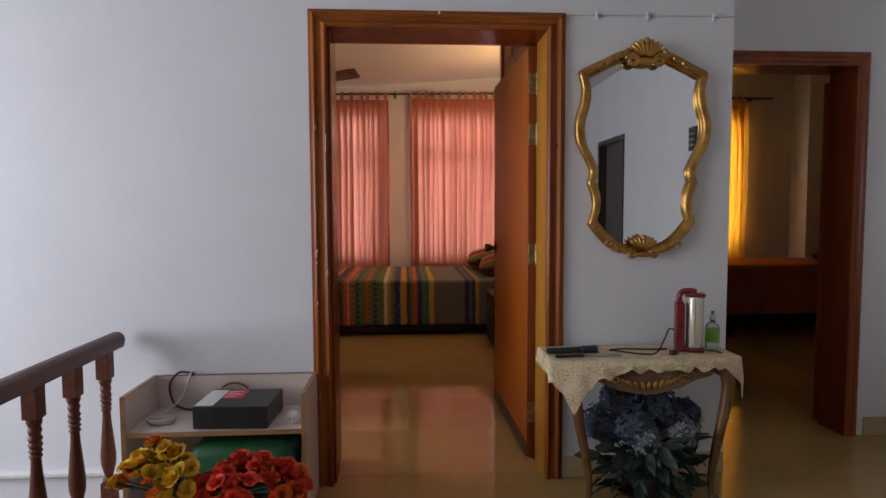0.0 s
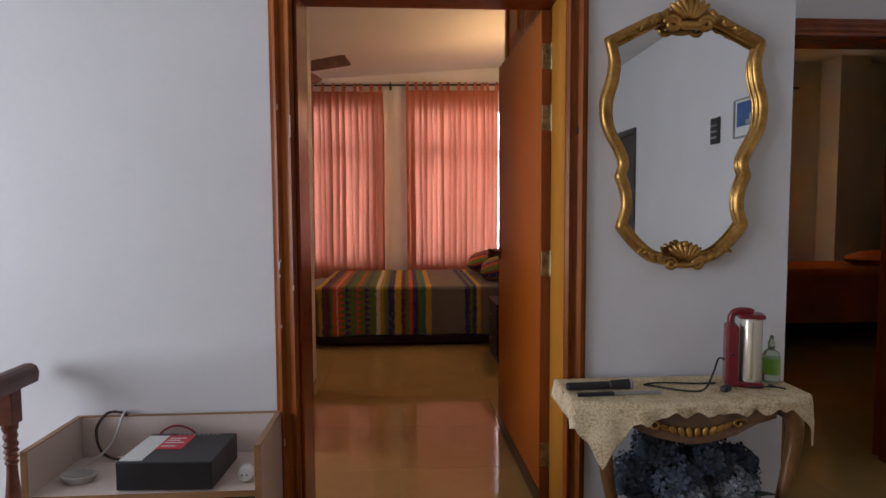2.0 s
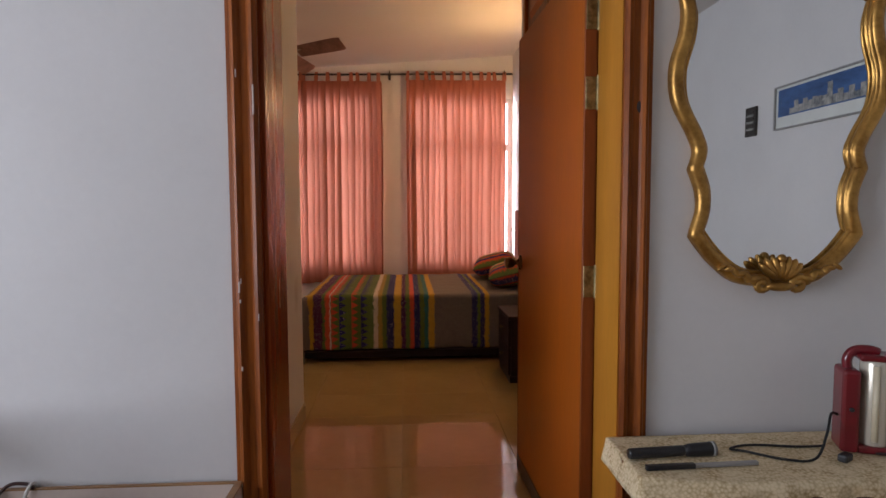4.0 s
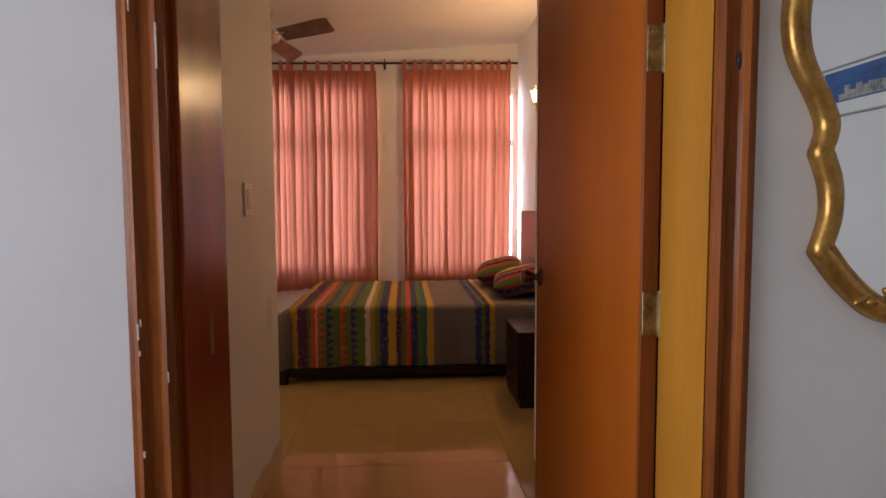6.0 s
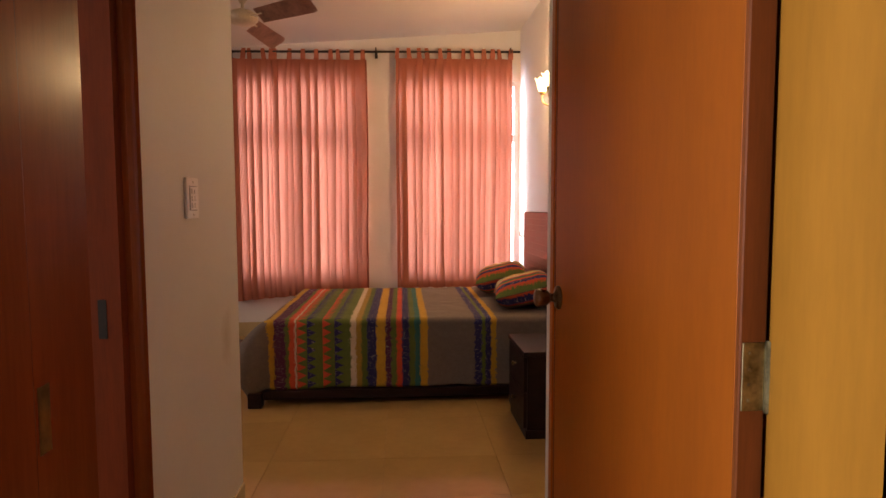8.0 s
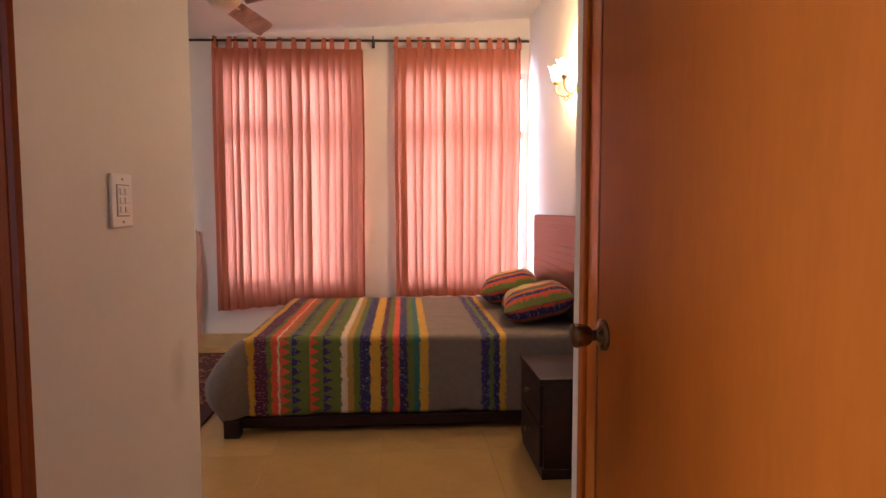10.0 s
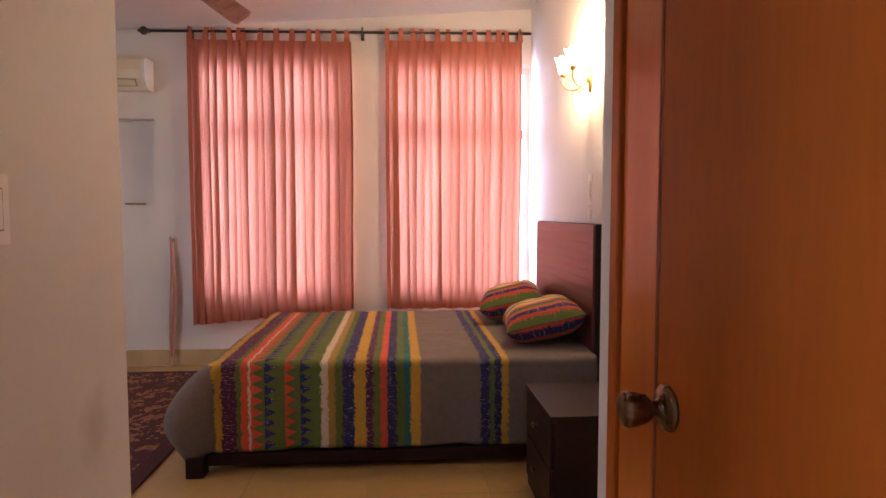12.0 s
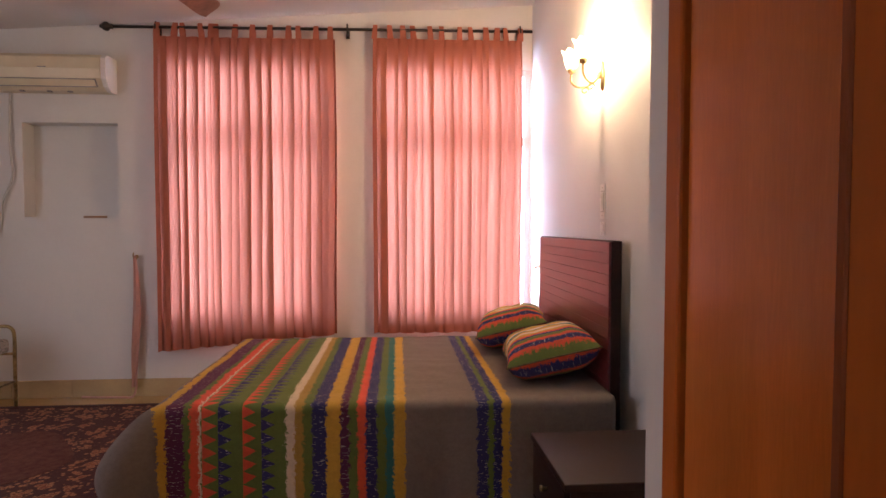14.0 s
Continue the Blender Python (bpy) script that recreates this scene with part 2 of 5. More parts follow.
def cloth(name, colour, through_share=0.5, lit=None, scale=260.0):
    """A woven curtain: part of the light passes through."""
    m = bpy.data.materials.new(name)
    m.use_nodes = True
    nt = m.node_tree
    nt.nodes.remove(nt.nodes["Principled BSDF"])
    tc = nt.nodes.new("ShaderNodeTexCoord")
    n1 = node(nt, "ShaderNodeTexNoise", Scale=3.0, Detail=3.0)
    n2 = node(nt, "ShaderNodeTexNoise", Scale=scale, Detail=2.0)
    nt.links.new(tc.outputs["Object"], n1.inputs["Vector"])
    nt.links.new(tc.outputs["Object"], n2.inputs["Vector"])
    mix = nt.nodes.new("ShaderNodeMix")
    mix.data_type = "RGBA"
    mix.inputs["A"].default_value = tuple(c * 0.88 for c in colour[:3]) + (1,)
    mix.inputs["B"].default_value = colour
    nt.links.new(n1.outputs[0], mix.inputs["Factor"])
    bp = node(nt, "ShaderNodeBump", Strength=0.25, Distance=0.002)
    nt.links.new(n2.outputs[0], bp.inputs["Height"])
    d, t, s = nt.nodes.new("ShaderNodeBsdfDiffuse"), nt.nodes.new("ShaderNodeBsdfTranslucent"), nt.nodes.new("ShaderNodeMixShader")
    for x in (d, t):
        if x is d or not lit:
            nt.links.new(mix.outputs["Result"], x.inputs["Color"])
        nt.links.new(bp.outputs[0], x.inputs["Normal"])
    if lit:
        t.inputs["Color"].default_value = lit
    s.inputs[0].default_value = through_share
    nt.links.new(d.outputs[0], s.inputs[1])
    nt.links.new(t.outputs[0], s.inputs[2])
    nt.links.new(s.outputs[0], nt.nodes["Material Output"].inputs[0])
    return m


PINK_CLOTH = cloth("salmon_curtain", (0.47, 0.16, 0.10, 1), 0.10, (0.62, 0.24, 0.165, 1))
RED_SASH = cloth("dusky_red_sash", (0.20, 0.04, 0.04, 1), 0.05)
PINK_SASH = cloth("faded_pink_sash", (0.62, 0.36, 0.30, 1), 0.2)
YELLOW_CLOTH = cloth("amber_curtain", (0.75, 0.38, 0.03, 1), 0.5)


def plain(name, **values):
    m = bpy.data.materials.new(name)
    m.use_nodes = True
    b = m.node_tree.nodes["Principled BSDF"]
    for key, value in values.items():
        b.inputs[key.replace("_", " ")].default_value = value
    return m


MIRROR = plain("mirror_silver", Base_Color=(0.86, 0.88, 0.88, 1), Metallic=1.0, Roughness=0.015)
GLASS = plain("window_glass", Base_Color=(0.95, 0.97, 0.97, 1), Roughness=0.02, Transmission_Weight=1.0, IOR=1.45)
CLEAR = plain("clear_plastic", Base_Color=(0.75, 0.85, 0.72, 1), Roughness=0.12, Transmission_Weight=0.85, IOR=1.3)
GREEN_LIQUID = plain("green_label", Base_Color=(0.20, 0.42, 0.05, 1), Roughness=0.4)
TUBE_GLASS = plain("lamp_tube", Base_Color=(0.62, 0.57, 0.46, 1), Roughness=0.25, Metallic=0.3)
SHADE = plain("frosted_shade", Base_Color=(1.0, 0.88, 0.62, 1), Roughness=0.5, Emission_Color=(1.0, 0.72, 0.34, 1), Emission_Strength=7.0)


def striped(name, stops, size_noise, triangles=()):
    """Hand-painted cloth: ragged stripes by u, rows of small triangles along v. stops: (u, colour)."""
    m = bpy.data.materials.new(name)
    m.use_nodes = True
    nt = m.node_tree
    b = nt.nodes["Principled BSDF"]
    b.inputs["Roughness"].default_value = 0.9
    uv = nt.nodes.new("ShaderNodeUVMap")
    sep = nt.nodes.new("ShaderNodeSeparateXYZ")
    nt.links.new(uv.outputs[0], sep.inputs[0])

    def calc(op, a, c=0.0, e=0.0):
        n = nt.nodes.new("ShaderNodeMath")
        n.operation = op
        for i, v in enumerate((a, c, e)):
            if isinstance(v, (int, float)):
                n.inputs[i].default_value = v
            else:
                nt.links.new(v, n.inputs[i])
        return n.outputs[0]

    n1 = node(nt, "ShaderNodeTexNoise", Scale=26.0, Detail=4.0, Roughness=0.7)
    n2 = node(nt, "ShaderNodeTexNoise", Scale=70.0, Detail=3.0, Roughness=0.7)
    nt.links.new(uv.outputs[0], n1.inputs["Vector"])
    nt.links.new(uv.outputs[0], n2.inputs["Vector"])
    u = calc("MULTIPLY_ADD", calc("SUBTRACT", n1.outputs[0], 0.5), size_noise, calc("MULTIPLY_ADD", calc("SUBTRACT", n2.outputs[0], 0.5), size_noise * 0.6, sep.outputs[0]))
    n3 = node(nt, "ShaderNodeTexNoise", Scale=330.0, Detail=2.0)
    nt.links.new(uv.outputs[0], n3.inputs["Vector"])
    u = calc("MULTIPLY_ADD", calc("SUBTRACT", n3.outputs[0], 0.5), 0.022, u)
    lo, hi = stops[0][0], stops[-1][0] + 0.01
    ramp = nt.nodes.new("ShaderNodeValToRGB")
    ramp.color_ramp.interpolation = "CONSTANT"
    nt.links.new(calc("DIVIDE", calc("SUBTRACT", u, lo), hi - lo), ramp.inputs[0])
    el = ramp.color_ramp.elements
    while len(el) < len(stops):
        el.new(0.5)
    for e, (at, colour) in zip(el, stops):
        e.position = (at - lo) / (hi - lo)
    for e, (at, colour) in zip(el, stops):
        e.color = colour
    out = ramp.outputs[0]

    def over(below, mask, colour):
        mx = nt.nodes.new("ShaderNodeMix")
        mx.data_type = "RGBA"
        nt.links.new(mask, mx.inputs["Factor"])
        nt.links.new(below, mx.inputs["A"])
        mx.inputs["B"].default_value = colour
        return mx.outputs["Result"]

    for u0, u1, pitch, colour in triangles:
        q = calc("DIVIDE", calc("SUBTRACT", sep.outputs[0], u0), u1 - u0)
        f = calc("ABSOLUTE", calc("MULTIPLY_ADD", calc("FRACT", calc("DIVIDE", sep.outputs[1], pitch)), 2.0, -1.0))
        inside = calc("MULTIPLY", calc("GREATER_THAN", q, 0.0), calc("LESS_THAN", calc("MULTIPLY_ADD", n2.outputs[0], 0.25, f), calc("SUBTRACT", 1.12, q)))
        inside = calc("MULTIPLY", inside, calc("LESS_THAN", q, 1.0))
        out = over(out, inside, colour)
    # short pale brush marks on the dark stripes
    mp = nt.nodes.new("ShaderNodeMapping")
    mp.inputs["Scale"].default_value = (1, 6, 1)
    nt.links.new(uv.outputs[0], mp.inputs[0])
    n4 = node(nt, "ShaderNodeTexNoise", Scale=34.0, Detail=1.0)
    nt.links.new(mp.outputs[0], n4.inputs["Vector"])
    tone = nt.nodes.new("ShaderNodeRGBToBW")
    nt.links.new(out, tone.inputs[0])
    dash = calc("MULTIPLY", calc("MULTIPLY", calc("GREATER_THAN", n4.outputs[0], 0.66), calc("LESS_THAN", tone.outputs[0], 0.07)), 0.7)
    out = over(out, dash, (0.55, 0.52, 0.46, 1))
    weave = node(nt, "ShaderNodeTexNoise", Scale=420.0, Detail=2.0)
    nt.links.new(uv.outputs[0], weave.inputs["Vector"])
    hs = nt.nodes.new("ShaderNodeHueSaturation")
    nt.links.new(calc("ADD", calc("MULTIPLY_ADD", n1.outputs[0], 0.5, 0.56), calc("MULTIPLY", n2.outputs[0], 0.38)), hs.inputs["Value"])
    nt.links.new(out, hs.inputs["Color"])
    nt.links.new(hs.outputs[0], b.inputs["Base Color"])
    bp = node(nt, "ShaderNodeBump", Strength=0.3, Distance=0.002)
    nt.links.new(weave.outputs[0], bp.inputs["Height"])
    nt.links.new(bp.outputs[0], b.inputs["Normal"])
    return m


C_GREY, C_YEL, C_PUR, C_GRN, C_RED = (0.175, 0.145, 0.125, 1), (0.50, 0.30, 0.03, 1), (0.085, 0.016, 0.06, 1), (0.115, 0.16, 0.035, 1), (0.60, 0.085, 0.035, 1)
C_WHT, C_TAN, C_BLU, C_TEAL = (0.62, 0.52, 0.38, 1), (0.36, 0.23, 0.04, 1), (0.028, 0.028, 0.12, 1), (0.03, 0.15, 0.14, 1)


def col_u(p):
    return -0.769 + (p - 290) * 0.002486


SPREAD = striped("painted_bedspread", [(-1.7, C_GREY)] + [(col_u(p), c) for p, c in (
    (280, C_YEL), (298, C_PUR), (325, C_GRN), (338, C_RED), (351, C_WHT), (359, C_GRN), (505, C_WHT), (519, C_TAN), (534, C_GRN), (546, C_BLU), (575, C_YEL),
    (597, C_PUR), (615, C_GRN), (630, C_RED), (646, C_BLU), (667, C_GRN), (680, C_TEAL), (695, C_YEL), (715, C_GREY), (845, C_BLU), (868, C_GRN), (878, C_BLU), (890, C_YEL), (906, C_GREY))] + [(1.5, C_GREY)],
    0.055, [(col_u(360), col_u(386), 0.058, C_RED), (col_u(388), col_u(412), 0.058, C_BLU), (col_u(430), col_u(453), 0.058, C_RED), (col_u(462), col_u(486), 0.058, C_BLU)])
PILLOW_CLOTH = striped("striped_pillowcase", [(-0.5, C_GRN), (-0.31, C_RED), (-0.295, C_BLU), (-0.262, C_RED), (-0.242, C_GRN), (-0.212, C_BLU), (-0.19, C_RED), (-0.165, C_YEL), (-0.12, C_WHT), (-0.08, C_YEL), (-0.04, C_TEAL), (0.0, C_WHT), (0.05, C_YEL), (0.11, C_GRN),
                                              (0.16, C_PUR), (0.20, C_YEL), (0.25, C_RED), (0.29, C_BLU), (0.36, C_GREY), (0.6, C_GREY)], 0.03)
PILLOW_SEAM = material("pillow_seam", (0.15, 0.11, 0.05, 1), 0.9, spread=0.3, scale=30, bump=0.3)


def carpet_material():
    m = material("persian_rug", (0.20, 0.07, 0.04, 1), 0.95, spread=0.2, scale=30, bump=0.6, fine=300)
    nt = m.node_tree
    b = nt.nodes["Principled BSDF"]
    tc = nt.nodes.new("ShaderNodeTexCoord")
    vor = node(nt, "ShaderNodeTexVoronoi", Scale=10.0)
    vor2 = node(nt, "ShaderNodeTexVoronoi", Scale=29.0)
    nt.links.new(tc.outputs["Object"], vor.inputs["Vector"])
    nt.links.new(tc.outputs["Object"], vor2.inputs["Vector"])
    add = nt.nodes.new("ShaderNodeMath")
    add.operation = "ADD"
    nt.links.new(vor.outputs["Distance"], add.inputs[0])
    nt.links.new(vor2.outputs["Distance"], add.inputs[1])
    ramp = nt.nodes.new("ShaderNodeValToRGB")
    cols = [(0.0, (0.02, 0.006, 0.008, 1)), (0.28, (0.10, 0.016, 0.011, 1)), (0.44, (0.32, 0.135, 0.05, 1)), (0.58, (0.11, 0.02, 0.012, 1)), (0.74, (0.35, 0.17, 0.07, 1)), (0.95, (0.05, 0.012, 0.012, 1))]
    el = ramp.color_ramp.elements
    while len(el) < len(cols):
        el.new(0.5)
    for e, (p, c) in zip(el, cols):
        e.position = p
    for e, (p, c) in zip(el, cols):
        e.color = c
    nt.links.new(add.outputs[0], ramp.inputs[0])
    nt.links.new(ramp.outputs[0], b.inputs["Base Color"])
    return m


RUG = carpet_material()
RUG_DARK = material("rug_medallion", (0.045, 0.008, 0.008, 1), 0.95, spread=0.35, scale=26, bump=0.6, fine=200, second=(0.12, 0.04, 0.022, 1))
RUG_BAND = material("rug_border", (0.06, 0.012, 0.014, 1), 0.95, spread=0.3, scale=22, bump=0.5, fine=300)
ZEBRA = material("zebra_cushion", (0.50, 0.45, 0.40, 1), 0.9, spread=0.2, scale=9, stretch=(2, 9, 9), second=(0.03, 0.025, 0.025, 1))
SEA = material("picture_sky_blue", (0.05, 0.13, 0.33, 1), 0.3, spread=0.25, scale=5, stretch=(1, 1, 3))
CITY = material("picture_city", (0.42, 0.40, 0.36, 1), 0.3, spread=0.4, scale=20, second=(0.06, 0.08, 0.10, 1))


# ---- building blocks ----
def put(ob, mat, parent=None, smooth=False):
    ob.data.materials.append(mat)
    if smooth:
        ob.data.polygons.foreach_set("use_smooth", [True] * len(ob.data.polygons))
    if parent:
        ob.parent = parent
    return ob


def part(name, bm, mat, parent=None, label="", smooth=False):
    """Links a bmesh as one mesh object under a thing or a part."""
    me = bpy.data.meshes.new(name)
    bmesh.ops.recalc_face_normals(bm, faces=bm.faces)
    bm.to_mesh(me)
    bm.free()
    ob = put(new(name, me), mat, parent, smooth)
    if label:
        tagged(ob, label)
    return ob


def thing(name, place, label, category, group="", turn=0, kind=""):
    ob = new(name)
    ob.matrix_basis = pose(*place, 0, 0, turn)
    return tagged(ob, label, category, group, kind)


def B():
    return bmesh.new()


def box(bm, x0, x1, y0, y1, z0, z1, bev=0.0, seg=2):
    r = bmesh.ops.create_cube(bm, size=1, matrix=Matrix.Translation(((x0 + x1) / 2, (y0 + y1) / 2, (z0 + z1) / 2)) @ Matrix.Diagonal((x1 - x0, y1 - y0, z1 - z0, 1)))
    if bev:
        es = list({e for v in r["verts"] for e in v.link_edges})
        bmesh.ops.bevel(bm, geom=es, offset=bev, segments=seg, affect="EDGES", profile=0.5)
    return bm


def boxes(*list_of, bev=0.0):
    bm = B()
    for b in list_of:
        box(bm, *b, bev=bev)
    return bm


def lathe(bm, profile, segs=24, m=Matrix.Identity(4), flutes=0, depth=0.0):
    """profile: (radius, height) from bottom to top, turned round z."""
    rings = []
    for r, z in profile:
        ring = []
        for i in range(segs):
            a = 2 * math.pi * i / segs
            k = r * (1 + depth * math.cos(flutes * a)) if flutes else r
            ring.append(bm.verts.new(m @ Vector((k * math.cos(a), k * math.sin(a), z))))
        rings.append(ring)
    for p, q in zip(rings, rings[1:]):
        for i in range(segs):
            bm.faces.new((p[i], p[(i + 1) % segs], q[(i + 1) % segs], q[i]))
    bm.faces.new(rings[0][::-1])
    bm.faces.new(rings[-1])
    return bm


def tube(bm, pts, r, segs=8, closed=False, flat=1.0):
    """A round bar along points; r a number or one a point; flat squeezes it along y."""
    pts = [Vector(p) for p in pts]
    n = len(pts)
    rs = r if isinstance(r, (list, tuple)) else [r] * n
    rings, up = [], None
    for i in range(n):
        d = (pts[(i + 1) % n] - pts[i - 1]) if closed or 0 < i < n - 1 else (pts[1] - pts[0] if i == 0 else pts[-1] - pts[-2])
        d.normalize()
        if up is None:
            up = Vector((0, 1, 0)) if abs(d.y) < 0.8 else Vector((1, 0, 0))
        side = d.cross(up).normalized()
        up = side.cross(d).normalized()
        rings.append([bm.verts.new(pts[i] + rs[i] * (math.cos(2 * math.pi * k / segs) * side + flat * math.sin(2 * math.pi * k / segs) * up)) for k in range(segs)])
    for i in range(n if closed else n - 1):
        p, q = rings[i], rings[(i + 1) % n]
        for k in range(segs):
            bm.faces.new((p[k], p[(k + 1) % segs], q[(k + 1) % segs], q[k]))
    if not closed:
        bm.faces.new(rings[0])
        bm.faces.new(rings[-1][::-1])
    return bm


def spline(pts, steps=8, closed=False):
    """Points along a smooth curve through pts."""
    pts = [Vector(p) for p in pts]
    n, out = len(pts), []
    for i in range(n if closed else n - 1):
        g = (lambda k: pts[k % n]) if closed else (lambda k: pts[max(0, min(n - 1, k))])
        a, b, c, d = g(i - 1), g(i), g(i + 1), g(i + 2)
        for s in range(steps):
            t = s / steps
            out.append(0.5 * (2 * b + (c - a) * t + (2 * a - 5 * b + 4 * c - d) * t * t + (3 * b - a - 3 * c + d) * t ** 3))
    if not closed:
        out.append(pts[-1])
    return out


def ball(bm, x, y, z, rx, ry, rz, u=12, v=8, m=None):
    mm = Matrix.Translation((x, y, z)) @ (m or Matrix.Identity(4)) @ Matrix.Diagonal((rx, ry, rz, 1))
    bmesh.ops.create_uvsphere(bm, u_segments=u, v_segments=v, radius=1, matrix=mm)
    return bm


def prism(bm, outline, place):
    """A closed outline drawn twice and joined: place(p, k) gives the point for end k."""
    ends = [[bm.verts.new(place(p, k)) for p in outline] for k in (0, 1)]
    n = len(outline)
    for i in range(n):
        bm.faces.new((ends[0][i], ends[0][(i + 1) % n], ends[1][(i + 1) % n], ends[1][i]))
    bm.faces.new(ends[0][::-1])
    bm.faces.new(ends[1])
    return bm


def sheet(bm, nu, nv, f, uvf=None):
    """A grid of nu by nv cells; f(u, v) with u, v from 0 to 1 gives the point."""
    g = [[bm.verts.new(f(i / nu, j / nv)) for j in range(nv + 1)] for i in range(nu + 1)]
    layer = bm.loops.layers.uv.new("UVMap") if uvf else None
    for i in range(nu):
        for j in range(nv):
            fc = bm.faces.new((g[i][j], g[i + 1][j], g[i + 1][j + 1], g[i][j + 1]))
            if uvf:
                for lp, (a, b) in zip(fc.loops, ((i, j), (i + 1, j), (i + 1, j + 1), (i, j + 1))):
                    lp[layer].uv = uvf(a / nu, b / nv)
    return bm


def structure(name, bm, mat, label, category="wall"):
    return tagged(part(name, bm, mat), label, category, kind="structure")


# ---- the setting ----
TOP = 3.45
structure("wall_corridor", boxes((-4.6, -0.39, 2.79, 3.03, -2.95, TOP), (0.70, 1.563, 2.79, 3.03, -0.1, TOP), (-0.39, 0.70, 2.79, 3.03, 2.178, TOP)), PAINT, "off-white painted plaster wall of the landing")
structure("wall_back", boxes((-4.6, 3.1, -4.2, -4.0, -2.95, TOP)), PAINT, "plain off-white wall behind the landing")
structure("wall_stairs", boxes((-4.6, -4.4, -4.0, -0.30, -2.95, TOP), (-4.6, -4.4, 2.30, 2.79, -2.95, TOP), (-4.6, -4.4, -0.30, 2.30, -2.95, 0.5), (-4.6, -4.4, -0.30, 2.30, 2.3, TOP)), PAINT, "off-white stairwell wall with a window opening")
structure("wall_landing_side", boxes((2.95, 3.1, -4.0, -3.4, -0.1, TOP), (2.95, 3.1, -2.35, 3.4, -0.1, TOP), (2.95, 3.1, -3.4, -2.35, 2.32, TOP)), PAINT, "off-white wall with pictures and a dark doorway")
structure("wall_side_room", boxes((3.1, 3.2, -4.0, -2.0, -0.1, 2.6)), PAINT, "pale wall behind the far doorway")
structure("wall_second_door", boxes((1.563, 1.64, 3.2, 3.4, -0.1, TOP), (2.53, 2.95, 3.2, 3.4, -0.1, TOP), (1.64, 2.53, 3.2, 3.4, 2.13, TOP)), PAINT, "off-white wall round the second bedroom door")
structure("wall_partition", boxes((1.38, 1.563, 3.03, 8.72, -0.1, TOP)), PAINT, "off-white wall between the two bedrooms")
structure("wall_alcove_end", boxes((0.75, 1.38, 4.61, 4.70, 0, TOP)), PAINT, "off-white end wall beside the wardrobe")
structure("wall_passage", boxes((-0.68, -0.6, 3.03, 3.05, 0, TOP), (-0.68, -0.6, 3.79, 4.75, 0, TOP), (-0.68, -0.6, 3.05, 3.79, 2.12, TOP)), PASSAGE_PAINT, "cream-lit painted wall of the bedroom passage")
structure("wall_bathroom", boxes((-3.85, -0.6, 4.75, 4.83, -0.1, TOP)), PAINT, "off-white wall closing the bathroom")
structure("wall_bathroom_end", boxes((-2.5, -2.4, 3.03, 3.6, -0.1, TOP), (-2.5, -2.4, 4.2, 4.75, -0.1, TOP), (-2.5, -2.4, 3.6, 4.2, -0.1, 1.55), (-2.5, -2.4, 3.6, 4.2, 2.25, TOP)), PAINT, "white bathroom wall with a small window")
structure("wall_bedroom_side", boxes((-3.85, -3.7, 4.83, 4.95, -0.1, TOP), (-3.85, -3.7, 6.15, 8.48, -0.1, TOP), (-3.85, -3.7, 4.95, 6.15, -0.1, 0.6), (-3.85, -3.7, 4.95, 6.15, 2.65, TOP)), PAINT, "off-white side wall of the bedroom")
W1, W2, SILL, HEAD = (-1.52, -0.32), (0.12, 1.37), 0.62, 2.66
structure("wall_windows", boxes(
    (-3.85, -2.655, 8.48, 8.72, -0.1, TOP), (-2.655, -1.94, 8.48, 8.72, -0.1, 1.436), (-2.655, -1.94, 8.63, 8.72, 1.436, 2.176), (-2.655, -1.94, 8.48, 8.72, 2.176, TOP),
    (-1.94, W1[0], 8.48, 8.72, -0.1, TOP), (W1[1], W2[0], 8.48, 8.72, -0.1, TOP), (W2[1], 1.38, 8.48, 8.72, -0.1, TOP),
    (W1[0], W1[1], 8.48, 8.72, -0.1, SILL), (W1[0], W1[1], 8.48, 8.72, HEAD, TOP), (W2[0], W2[1], 8.48, 8.72, -0.1, SILL), (W2[0], W2[1], 8.48, 8.72, HEAD, TOP)),
    PAINT, "off-white window wall with a shallow niche")
structure("wall_second_room", boxes((5.6, 5.75, 3.4, 6.9, -0.1, TOP), (2.95, 5.75, 3.25, 3.4, -0.1, TOP), (1.563, 3.3, 6.9, 7.05, -0.1, TOP), (3.9, 5.6, 6.9, 7.05, -0.1, TOP), (3.3, 3.9, 6.9, 7.05, -0.1, 0.9), (3.3, 3.9, 6.9, 7.05, 2.35, TOP), (4.62, 4.95, 6.6, 6.9, -0.1, TOP)), PAINT, "pale painted walls of the second bedroom with a pillar")


def ceiling_z(x):
    return 3.187 + 0.072 * (x - 1.369)


bm = B()
prism(bm, [(-3.85, ceiling_z(-3.85)), (1.5, ceiling_z(1.5)), (1.5, ceiling_z(1.5) + 0.12), (-3.85, ceiling_z(-3.85) + 0.12)], lambda p, k: Vector((p[0], 2.95 if k == 0 else 8.70, p[1])))
structure("ceiling_bedroom", bm, CEIL, "off-white sloping plaster ceiling", "ceiling")
structure("ceiling_landing", boxes((-4.55, 3.08, -4.15, 2.95, 3.22, 3.32)), CEIL, "off-white flat plaster ceiling", "ceiling")
structure("ceiling_second_room", boxes((1.5, 5.7, 2.95, 7.0, 2.9, 3.0)), CEIL, "off-white flat plaster ceiling", "ceiling")

